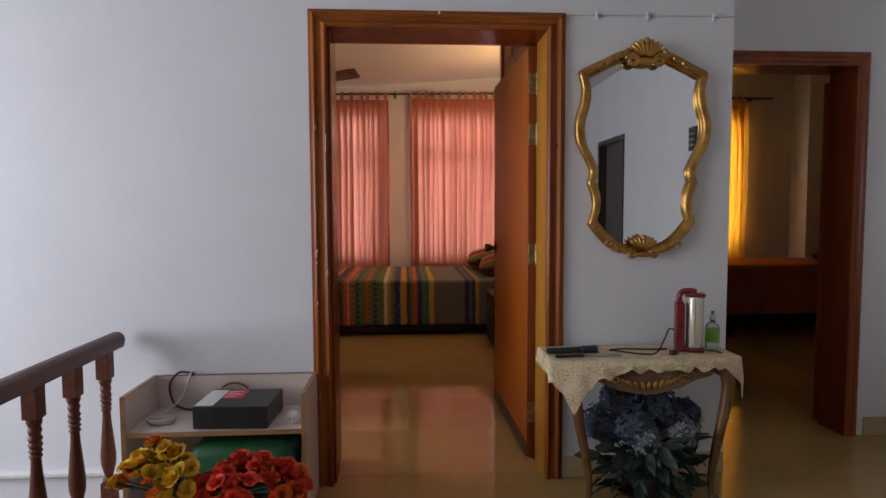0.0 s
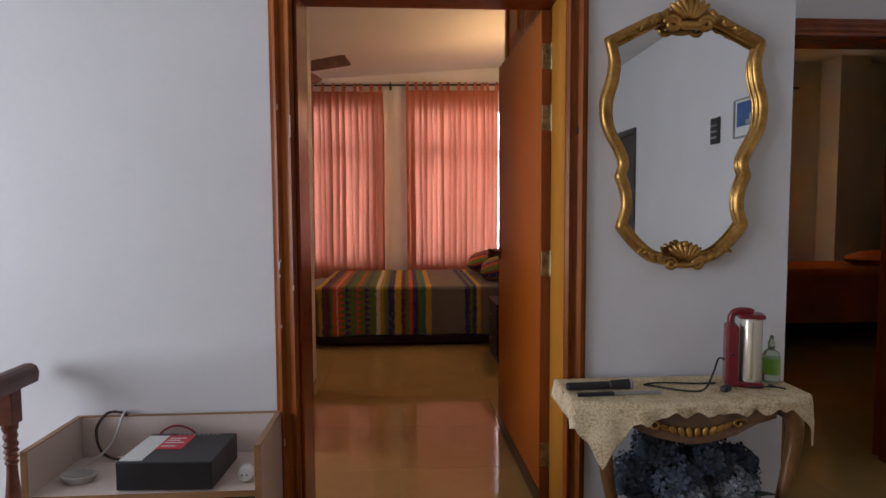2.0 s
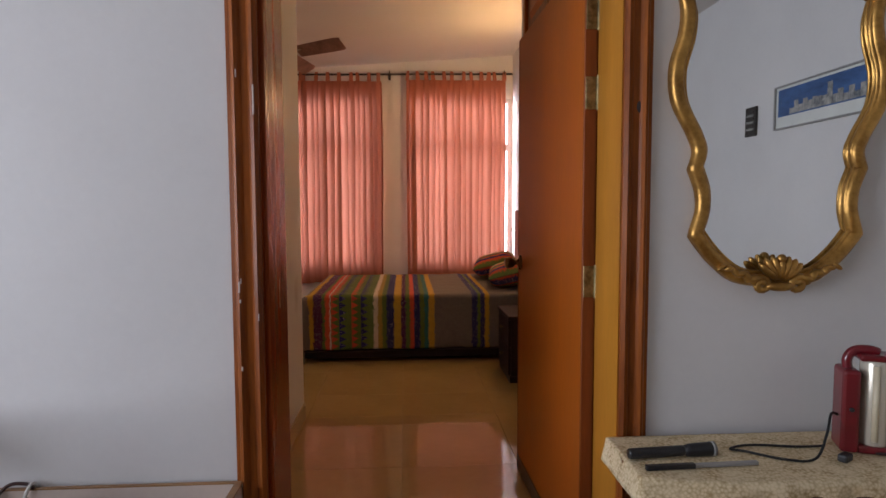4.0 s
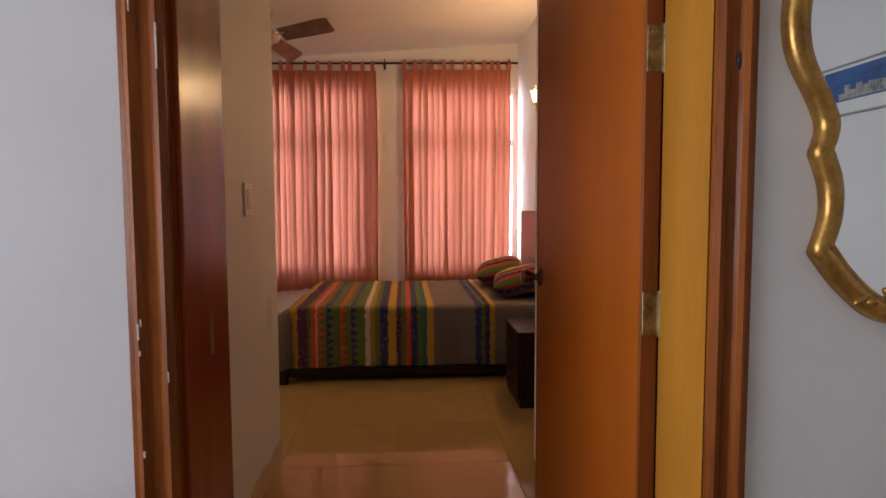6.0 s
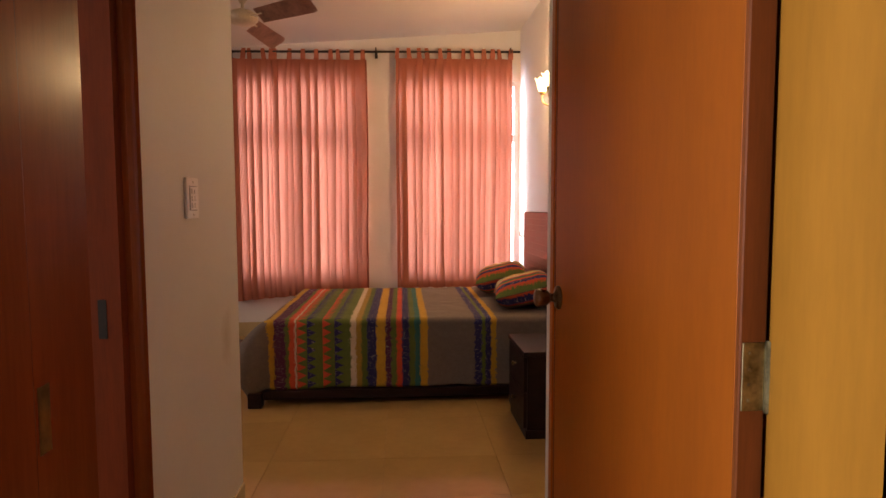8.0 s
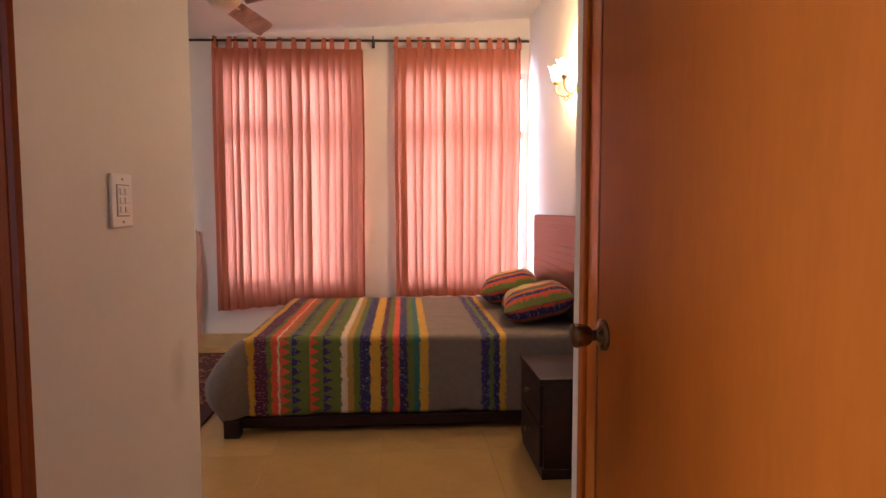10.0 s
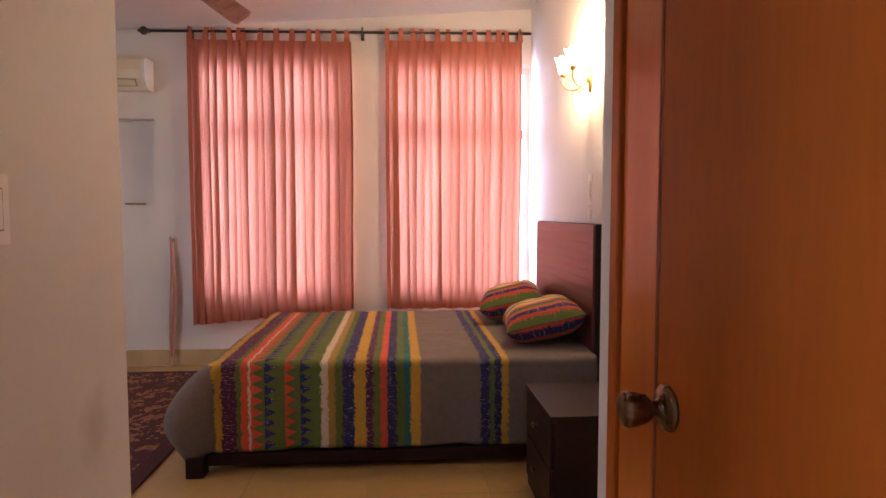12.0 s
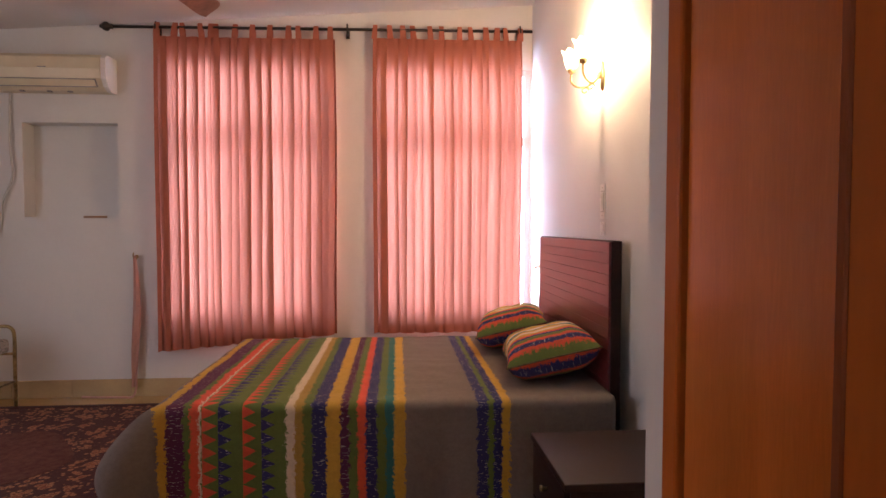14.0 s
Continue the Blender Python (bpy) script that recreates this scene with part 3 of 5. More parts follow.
floor = structure("floor", boxes((-1.36, 5.7, -4.1, 8.6, -0.14, -0.004), (-3.85, -1.36, 3.03, 8.6, -0.14, -0.004)), GROUT, "glossy cream tiled floor", "floor")
structure("floor_stairwell", boxes((-4.4, -1.36, -4.0, 2.79, -2.95, -2.8)), GROUT, "dim stairwell floor far below", "floor")
# white skirting pipe along the stair wall
bm = B()
tube(bm, [(-4.39, 2.775, 0.10), (-1.2, 2.775, 0.10)], 0.02, 10)
structure("trim_conduit", bm, WHITE_PLASTIC, "white painted conduit along the wall", "trim")
bm = B()
tube(bm, [(0.74, 2.787, 2.207), (1.0, 2.787, 2.212), (1.3, 2.787, 2.214), (1.56, 2.787, 2.212)], 0.004, 6)
structure("trim_cable", bm, CABLE_WHITE, "thin white cable clipped to the wall", "trim")
for x in (0.16, 0.9, 1.14, 1.46):
    structure("trim_clip", boxes((x - 0.004, x + 0.004, 2.777 if x > 0.7 else 2.737, 2.79 if x > 0.7 else 2.745, 2.19, 2.225), bev=0.002), WHITE_PLASTIC, "small white cable clip", "cable clip")


# skirting tiles
def skirting(x0, x1, y0, y1, step=0.4, high=0.105):
    horizontal = (x1 - x0) > (y1 - y0)
    a, b = (x0, x1) if horizontal else (y0, y1)
    n = max(1, round((b - a) / step))
    ob = thing("baseboard", (x0, y0, 0), "cream ceramic skirting tiles along the wall", "skirting", kind="structure")
    w = (b - a) / n
    for i in range(n):
        p, q = i * w + 0.001, (i + 1) * w - 0.001
        bb = (p, q, 0, y1 - y0, 0, high) if horizontal else (0, x1 - x0, p, q, 0, high)
        part("tile", box(B(), *bb, bev=0.002, seg=1), SKIRT, ob)


skirting(0.76, 1.563, 2.779, 2.79)
skirting(2.62, 2.95, 3.189, 3.2)
skirting(2.939, 2.95, -2.3, 3.18)
skirting(-3.7, -0.95, 8.468, 8.48, 0.45, 0.14)
skirting(-0.95, 1.38, 8.468, 8.48, 0.45, 0.14)
skirting(1.369, 1.38, 4.71, 8.46, 0.45)
skirting(-0.6, -0.589, 3.87, 4.82)
skirting(-3.7, -0.6, 4.83, 4.841, 0.45)
skirting(1.57, 3.2, 6.888, 6.9)

PROFILE = [(0, 0), (0, 0.018), (0.010, 0.027), (0.020, 0.020), (0.026, 0.013), (0.042, 0.013), (0.048, 0.020), (0.056, 0.026), (0.063, 0.021), (0.068, 0.012), (0.078, 0.009), (0.078, 0)]


def casing(parent, a0, a1, ztop, place, mat, k_wide=1.0):
    """Moulded, mitred trim round an opening; place(a, z, d) with d the distance from the wall."""
    for side, s, a in (("left", -1, a0), ("right", 1, a1)):
        bm = prism(B(), PROFILE, lambda p, k: place(a + s * p[0] * k_wide, 0.0 if k == 0 else ztop + p[0], p[1]))
        part("casing_" + side, bm, mat, parent)
    part("casing_head", prism(B(), PROFILE, lambda p, k: place(a0 - p[0] * k_wide if k == 0 else a1 + p[0] * k_wide, ztop + p[0], p[1])), CASING_HEAD if mat is CASING else mat, parent)


# main door: frame, casings and the leaf that stands open
DX0, DX1, DTOP, DBACK = -0.350, 0.666, 2.138, 3.035
door = thing("door_1", (0, 2.79, 0), "varnished pine door frame with an open orange-brown flush door", "door", kind="structure")
yy = lambda y: y - 2.79
# left jamb darker, right paler: the fall of light is in their colours
part("jamb", boxes((-0.39, DX0 + 0.002, yy(2.785), yy(3.10), 0, DTOP + 0.04)), JAMB_DARK, door, "red varnished jamb, its shade put into a darker colour")
part("jamb", boxes((DX1, 0.70, yy(2.785), yy(3.006), 0, DTOP + 0.04)), JAMB_LIT, door, "yellow varnished jamb, paler in colour for the light it catches")
part("jamb_rebate", boxes((DX1 + 0.012, 0.70, yy(3.006), yy(DBACK), 0, DTOP + 0.04)), CASING, door)
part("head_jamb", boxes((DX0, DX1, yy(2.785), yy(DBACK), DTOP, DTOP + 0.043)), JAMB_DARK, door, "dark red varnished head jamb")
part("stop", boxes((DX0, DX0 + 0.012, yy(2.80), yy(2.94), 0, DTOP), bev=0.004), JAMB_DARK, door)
part("strike_plate", boxes((DX0 + 0.0, DX0 + 0.003, yy(2.96), yy(2.985), 1.01, 1.10)), BRASS, door)
casing(door, DX0, DX1, DTOP, lambda a, z, d: Vector((a, -d, z)), CASING, 1.09)
casing(door, DX0, DX1, DTOP, lambda a, z, d: Vector((a, 0.245 + d, z)), RED_WOOD)
for x, z, r in ((0.716, 1.605, 0.012), (0.705, 0.52, 0.008)):
    part("knot", ball(B(), x, -0.0135, z, r, 0.003, r * 1.5, 12, 8), DARK_VOID, door, "dark pine knot", True)
rng = random.Random(21)
for i in range(5):
    x = -0.350 - rng.choice((0.010, 0.056))
    z, h = rng.uniform(0.3, 2.0), rng.uniform(0.008, 0.035)
    d = -0.0265 if x > -0.37 else (-0.0262 if x > -0.41 else -0.0098)
    part("paint_chip", boxes((x - 0.0013, x + 0.0013, d - 0.0008, d + 0.002, z, z + h), bev=0.0005), LAMINATE, door)

for x, d, z, h, w in ((-0.361, -0.0268, 1.575, 0.08, 0.0018), (-0.411, -0.0262, 1.09, 0.030, 0.0018), (-0.409, -0.0262, 1.06, 0.010, 0.0018), (-0.408, -0.0262, 0.87, 0.012, 0.002)):
    part("paint_chip", boxes((x - w, x + w, d - 0.0008, d + 0.002, z, z + h), bev=0.0005), LAMINATE, door, "pale bare-wood chip")

LW = 1.0
leaf = part("leaf", box(B(), -0.040, 0.0, 0.012, LW - 0.012, 0.012, 2.128, bev=0.002, seg=1), VENEER, door, "orange-brown varnished flush door standing open")
leaf.matrix_basis = pose(0.666, yy(3.014), 0, 0, 0, 1.25)
part("lipping", box(B(), -0.041, 0.001, 0.0, 0.012, 0.012, 2.128, bev=0.002, seg=1), LIPPING, leaf, "red-brown edge strip")
part("lipping", box(B(), -0.041, 0.001, LW - 0.012, LW, 0.012, 2.128, bev=0.002, seg=1), LIPPING, leaf, "red-brown edge strip")
part("kick_strip", box(B(), -0.044, -0.040, 0.01, LW - 0.01, 0.012, 0.085, bev=0.001, seg=1), DARK_VOID, leaf, "dark strip along the bottom")
for z in (1.94, 1.688, 1.078, 0.25):
    bm = box(B(), -0.038, 0.0, -0.003, 0.0, z - 0.052, z + 0.052, bev=0.001, seg=1)
    lathe(bm, [(0.006, -0.055), (0.0065, -0.052), (0.0065, 0.052), (0.006, 0.055)], 10, Matrix.Translation((0.002, -0.006, z)))
    for dz in (-0.036, -0.012, 0.012, 0.036):
        lathe(bm, [(0.0036, 0), (0.0036, 0.0012), (0.002, 0.002)], 8, Matrix.Translation((-0.026 if dz * 1000 % 24 > 11 else -0.014, -0.003, z + dz)) @ pose(0, 0, 0, 90, 0, 0))
    part("hinge", bm, STEEL, leaf, "tarnished brass butt hinge")
for s, label in ((-1, "fluted bronze door knob"), (1, "fluted bronze door knob")):
    m = Matrix.Translation((-0.040 if s < 0 else 0.0, LW - 0.050, 1.055)) @ pose(0, 0, 0, 0, 90 * s, 0)
    bm = lathe(B(), [(0.037, 0), (0.037, 0.004), (0.033, 0.009), (0.018, 0.012), (0.013, 0.018), (0.012, 0.026), (0.016, 0.030)], 28, m)
    lathe(bm, [(0.016, 0.030), (0.021, 0.036), (0.0255, 0.052), (0.0275, 0.066), (0.025, 0.073), (0.016, 0.077), (0.006, 0.078)], 48, m, 14, 0.035)
    part("knob", bm, BRONZE, leaf, label, True)

# bathroom door frame
bath = thing("door_2", (-0.6, 3.03, 0), "red-brown varnished bathroom door frame, door folded away inside", "door", kind="structure")
part("jamb", boxes((-0.083, 0.006, 0.70, 0.76, 0, 2.08)), JAMB_MATT, bath)
part("jamb", boxes((-0.083, 0.006, 0.02, 0.05, 0, 2.08)), RED_WOOD, bath)
part("head_jamb", boxes((-0.083, 0.006, 0.05, 0.70, 2.05, 2.09)), RED_WOOD, bath)
bm = prism(B(), PROFILE, lambda p, k: Vector((0.0 + p[1] * 1.2, 0.735 + p[0], 0.0 if k == 0 else 2.085 + p[0])))
part("casing_right", bm, RED_WOOD, bath)
part("casing_head", prism(B(), PROFILE, lambda p, k: Vector((p[1] * 1.2, 0.03 if k == 0 else 0.735 + p[0], 2.085 + p[0]))), RED_WOOD, bath)
part("latch_plate", boxes((-0.05, -0.03, 0.697, 0.70, 1.0, 1.1)), IRON, bath)

# second bedroom door frame
d2 = thing("door_3", (2.08, 3.2, 0), "dark brown wooden door frame of the second bedroom", "door", kind="structure")
part("jamb", boxes((0.42, 0.45, -0.004, 0.205, 0, 2.13)), JAMB_DARK, d2)
part("jamb", boxes((-0.44, -0.41, -0.004, 0.205, 0, 2.10)), JAMB_DARK, d2)
part("head_jamb", boxes((-0.41, 0.42, -0.004, 0.205, 2.09, 2.13)), JAMB_DARK, d2)
casing(d2, -0.41, 0.42, 2.09, lambda a, z, d: Vector((a, -d, z)), RED_WOOD)
leaf2 = part("leaf", boxes((-0.04, 0.0, 0.0, 0.40, 0.01, 2.05), bev=0.002), JAMB_DARK, d2, "dark brown flush door standing open")
leaf2.matrix_basis = pose(0.44, 0.215, 0, 0, 0, -62)
bm = lathe(B(), [(0.03, 0), (0.012, 0.01), (0.012, 0.03), (0.026, 0.045), (0.022, 0.065)], 20, Matrix.Translation((-0.04, 0.34, 1.05)) @ pose(0, 0, 0, 0, -90, 0))
part("knob", bm, BRASS, leaf2, "", True)

# dark doorway seen only in the mirror
d4 = thing("door_4", (2.95, -2.87, 0), "dark doorway across the landing with a gap of light", "door", kind="structure")
part("frame", boxes((-0.02, 0.1, 0.46, 0.53, 0, 2.33), (-0.02, 0.1, -0.53, -0.46, 0, 2.33), (-0.02, 0.1, -0.46, 0.46, 2.26, 2.33)), DARK_VOID, d4)
part("leaf", boxes((0.03, 0.07, -0.25, 0.46, 0, 2.26)), DARK_VOID, d4)


# windows
def window(name, x0, x1, z0, z1, y, bars, label):
    w = thing(name, ((x0 + x1) / 2, y, z0), label, "window", kind="structure")
    h, hw = z1 - z0, (x1 - x0) / 2
    part("window_frame", boxes((-hw, -hw + 0.05, 0, 0.06, 0, h), (hw - 0.05, hw, 0, 0.06, 0, h), (-hw + 0.05, hw - 0.05, 0, 0.06, 0, 0.05), (-hw + 0.05, hw - 0.05, 0, 0.06, h - 0.05, h), bev=0.004), UPVC, w)
    part("mullion", boxes((-0.025, 0.025, 0.005, 0.055, 0.05, h - 0.05), bev=0.004), UPVC, w)
    if bars:
        part("transom", boxes((-hw + 0.05, -0.025, 0.005, 0.055, bars - 0.04, bars + 0.04), (0.025, hw - 0.05, 0.005, 0.055, bars - 0.04, bars + 0.04), bev=0.004), UPVC, w)
    zs = [(0.05, bars - 0.04), (bars + 0.04, h - 0.05)] if bars else [(0.05, h - 0.05)]
    for a, b in zs:
        for p, q in ((-hw + 0.05, -0.025), (0.025, hw - 0.05)):
            g = part("pane", boxes((p, q, 0.026, 0.032, a, b)), GLASS, w)
            g.visible_shadow = False
    part("window_sill", boxes((-hw, hw, 0.06, 0.2, 0.0, 0.022), bev=0.004), SKIRT, w)
    return w


window("window_1", W1[0], W1[1], SILL, HEAD, 8.50, 1.45, "tall two-light window behind a salmon curtain")
window("window_2", W2[0], W2[1], SILL, HEAD, 8.50, 1.45, "tall two-light window beside the bed wall")
window("window_3", 3.3, 3.9, 0.9, 2.35, 6.98, 0, "small window of the second bedroom behind an amber curtain")
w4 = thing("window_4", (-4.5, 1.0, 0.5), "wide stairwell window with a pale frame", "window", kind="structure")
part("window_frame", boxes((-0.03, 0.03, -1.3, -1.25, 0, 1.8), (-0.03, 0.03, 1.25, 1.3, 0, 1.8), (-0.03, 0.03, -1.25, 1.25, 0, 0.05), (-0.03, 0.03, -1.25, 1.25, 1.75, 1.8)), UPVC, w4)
# out-of-view frame, added round the warm side fill
w6 = thing("fill_opening", (-3.78, 5.55, 0.6), "unseen opening added in the side wall for the warm fill", "window", kind="structure")
part("window_frame", boxes((-0.03, 0.03, -0.6, -0.55, 0, 2.05), (-0.03, 0.03, 0.55, 0.6, 0, 2.05), (-0.03, 0.03, -0.55, 0.55, 0, 0.05), (-0.03, 0.03, -0.55, 0.55, 2.0, 2.05)), UPVC, w6)
w5 = thing("window_5", (-2.45, 3.9, 1.55), "small frosted bathroom window", "window", kind="structure")
part("window_frame", boxes((-0.02, 0.02, -0.3, -0.27, 0, 0.7), (-0.02, 0.02, 0.27, 0.3, 0, 0.7), (-0.02, 0.02, -0.27, 0.27, 0, 0.03), (-0.02, 0.02, -0.27, 0.27, 0.67, 0.7)), UPVC, w5)

# ---- stair guard ----
guard = thing("stair_guard", (-1.3, 2.7, 0), "dark mahogany handrail on turned wooden balusters", "railing")
rail_profile = [(-0.034, -0.01), (-0.030, -0.028), (0.030, -0.028), (0.034, -0.01), (0.036, 0.008), (0.028, 0.028), (0.012, 0.038), (-0.012, 0.038), (-0.028, 0.028), (-0.036, 0.008)]
part("handrail", prism(B(), rail_profile, lambda p, k: Vector((p[0], 0.03 if k == 0 else -6.4, 0.727 + p[1]))), RAIL, guard, "", True)
bm_curb = boxes((-0.05, 0.05, -6.4, 0.08, -0.14, 0.03), bev=0.006)
part("curb", bm_curb, WHITE_PLASTIC, guard, "white painted curb")
first = None
for i in range(26):
    y = -0.086 - 0.247 * i
    if first is None:
        bm = boxes((-0.027, 0.027, -0.027, 0.027, 0.585, 0.70), (-0.027, 0.027, -0.027, 0.027, 0.03, 0.13), bev=0.003)
        lathe(bm, [(0.024, 0.13), (0.027, 0.14), (0.016, 0.155), (0.02, 0.17), (0.03, 0.21), (0.031, 0.25), (0.026, 0.31), (0.018, 0.40), (0.016, 0.44), (0.022, 0.45), (0.016, 0.458), (0.023, 0.468), (0.017, 0.478), (0.024, 0.49),
                   (0.018, 0.50), (0.024, 0.512), (0.018, 0.525), (0.023, 0.54), (0.019, 0.555), (0.025, 0.57), (0.025, 0.585)], 20)
        first = part("baluster", bm, RAIL, guard)
        first.location = (0, y, 0)
    else:
        b = first.copy()
        scene.collection.objects.link(b)
        b.location = (0, y, 0)

# ---- landing: open cabinet with its things ----
cab = thing("open_cabinet", (-0.79, 2.61, 0), "low cream laminate cabinet with wood edging and an open top", "cabinet")
X, Y0, Y1 = 0.372, -0.165, 0.165
part("side_panel", boxes((-X, -X + 0.018, Y0, Y1, 0, 0.548)), LAMINATE, cab)
part("side_panel", boxes((X - 0.018, X, Y0, Y1, 0, 0.548)), LAMINATE, cab)
part("back_panel", boxes((-X + 0.018, X - 0.018, Y1 - 0.012, Y1, 0, 0.548)), LAMINATE, cab)
part("shelf", boxes((-X + 0.018, X - 0.018, Y0 + 0.004, Y1 - 0.012, 0.382, 0.40)), LAMINATE, cab)
part("base", boxes((-X + 0.018, X - 0.018, Y0 + 0.004, Y1 - 0.012, 0.05, 0.068)), LAMINATE, cab)
for s in (-1, 1):
    part("edging", boxes((s * (X - 0.009) - 0.010, s * (X - 0.009) + 0.010, Y0 - 0.003, Y0, 0, 0.552), (s * (X - 0.009) - 0.010, s * (X - 0.009) + 0.010, Y0, Y1, 0.548, 0.552)), EDGING, cab, "brown wood edging")
part("edging", boxes((-X + 0.018, X - 0.018, Y1 - 0.013, Y1, 0.548, 0.552)), EDGING, cab, "brown wood edging")
part("edging", boxes((-X + 0.018, X - 0.018, Y0 + 0.001, Y0 + 0.004, 0.381, 0.401)), EDGING, cab, "brown wood edging")

ups = thing("power_supply_box", (-0.725, 2.585, 0.40), "black metal power backup box with a red and white label", "power supply", turn=-3)
part("body", boxes((-0.155, 0.155, -0.125, 0.125, 0.004, 0.098), bev=0.004), BLACK, ups)
part("label", boxes((-0.150, -0.075, -0.115, 0.10, 0.098, 0.0995)), PAPER, ups, "white paper label")
part("label", boxes((-0.075, 0.015, -0.02, 0.10, 0.098, 0.0998)), RED_LABEL, ups, "red printed label")
part("label_text", boxes(*[(-0.065, -0.065 + w, y, y + 0.008, 0.0998, 0.1003) for y, w in ((0.07, 0.06), (0.05, 0.045), (0.03, 0.065), (0.0, 0.05))]), PAPER, ups, "unreadable white print")
for s in (-0.13, 0.13):
    part("foot", boxes((s - 0.01, s + 0.01, -0.11, 0.11, 0, 0.004)), BLACK, ups)
for i in range(9):
    part("vent_slot", boxes((-0.05 + i * 0.017, -0.041 + i * 0.017, 0.105, 0.12, 0.098, 0.0995)), GREY_PLASTIC, ups)

sock = thing("socket_adapter", (-0.487, 2.52, 0.40), "white round plug adapter", "plug")
bm = lathe(B(), [(0.022, 0), (0.026, 0.004), (0.026, 0.03), (0.022, 0.036)], 18, Matrix.Translation((0, 0.02, 0.027)) @ pose(0, 0, 0, 90, 0, 0))
part("body", bm, WHITE_PLASTIC, sock, "", True)
bm = B()
for dx in (-0.008, 0.008):
    lathe(bm, [(0.003, 0), (0.003, 0.001)], 8, Matrix.Translation((dx, -0.0162, 0.027)) @ pose(0, 0, 0, 90, 0, 0))
part("pin_hole", bm, BLACK, sock)


def cable(name, pts, r, mat, label):
    return tagged(part(name, tube(B(), spline(pts, 8), r, 7), mat, None, "", True), label, "cable")


cable("power_cable", [(-0.86, 2.70, 0.43), (-0.97, 2.71, 0.407), (-1.05, 2.72, 0.43), (-1.08, 2.74, 0.51), (-1.05, 2.765, 0.562), (-1.0, 2.775, 0.56), (-0.98, 2.76, 0.555)], 0.005, CABLE_BROWN, "dark brown power cable looped over the cabinet back")
cable("thin_cable", [(-1.10, 2.60, 0.405), (-1.08, 2.66, 0.41), (-1.02, 2.72, 0.46), (-0.99, 2.76, 0.56), (-0.985, 2.788, 0.55)], 0.0045, CABLE_WHITE, "white cable hanging over the cabinet back")
cable("thin_cable", [(-0.70, 2.735, 0.45), (-0.74, 2.74, 0.50), (-0.80, 2.745, 0.515), (-0.85, 2.745, 0.49), (-0.86, 2.74, 0.44), (-0.84, 2.73, 0.405)], 0.004, CABLE_RED, "dark red cable arching behind the box")
cable("thin_cable", [(-0.865, 2.55, 0.41), (-0.90, 2.58, 0.406), (-0.93, 2.66, 0.41), (-0.90, 2.70, 0.44), (-0.87, 2.72, 0.43)], 0.003, CABLE_BROWN, "thin brown wire beside the box")
coil = B()
for k in range(4):
    tube(coil, [(-1.05 + (0.045 + 0.004 * k) * math.cos(a * 0.45) , 2.56 + (0.03 + 0.003 * k) * math.sin(a * 0.45), 0.404 + 0.006 * k) for a in range(14)], 0.004, 6, True)
tagged(part("cable_coil", coil, CABLE_WHITE, None, "", True), "small coil of pale cable on the shelf", "cable")
store = thing("green_bag", (-0.72, 2.60, 0.068), "bright green plastic bag stuffed under the shelf", "bag")
bm = box(B(), -0.2, 0.24, -0.1, 0.13, 0, 0.25, bev=0.05, seg=4)
for v in bm.verts:
    v.co += noise.noise_vector(v.co * 9) * 0.03 * (1 if v.co.z > 0.03 else 0)
part("body", bm, GREEN_CLOTH, store, "", True)


# ---- flowers ----
def rose_mesh(name, mats):
    """An artificial rose of cupped, ruffled petals, opening along z."""
    bm = B()
    for ring, (r, h, n, lean) in enumerate(((0.012, 0.040, 3, 0.05), (0.022, 0.044, 4, 0.2), (0.032, 0.042, 5, 0.5), (0.042, 0.032, 6, 0.95))):
        for k in range(n):
            a0 = 2 * math.pi * (k + 0.37 * ring) / n
            half = math.pi / n * 1.35

            def f(u, v):
                a = a0 + (u - 0.5) * 2 * half
                out = 0.004 + r * (v ** 0.8) * (0.75 + 0.25 * lean) + 0.007 * lean * max(0, v - 0.7) * 3
                z = h * v * (1 - 0.25 * lean * v) * (1 - 0.35 * (2 * u - 1) ** 2) + 0.003 * math.sin(9 * u + k)
                return Vector((out * math.cos(a), out * math.sin(a), z))
            sheet(bm, 4, 4, f)
    me = bpy.data.meshes.new(name)
    bm.to_mesh(me)
    bm.free()
    me.materials.append(mats)
    me.polygons.foreach_set("use_smooth", [True] * len(me.polygons))
    return me


rng = random.Random(4)
ROSES = [rose_mesh("rose", m) for m in (PETAL_YELLOW, PETAL_RED, PETAL_ORANGE)]
vase = thing("flower_vase", (-0.71, 2.08, 0), "artificial red and yellow roses in a dark floor vase", "flowers")
part("vase", lathe(B(), [(0.07, 0), (0.09, 0.02), (0.11, 0.10), (0.09, 0.19), (0.06, 0.23), (0.075, 0.25)], 24), TERRACOTTA, vase, "", True)
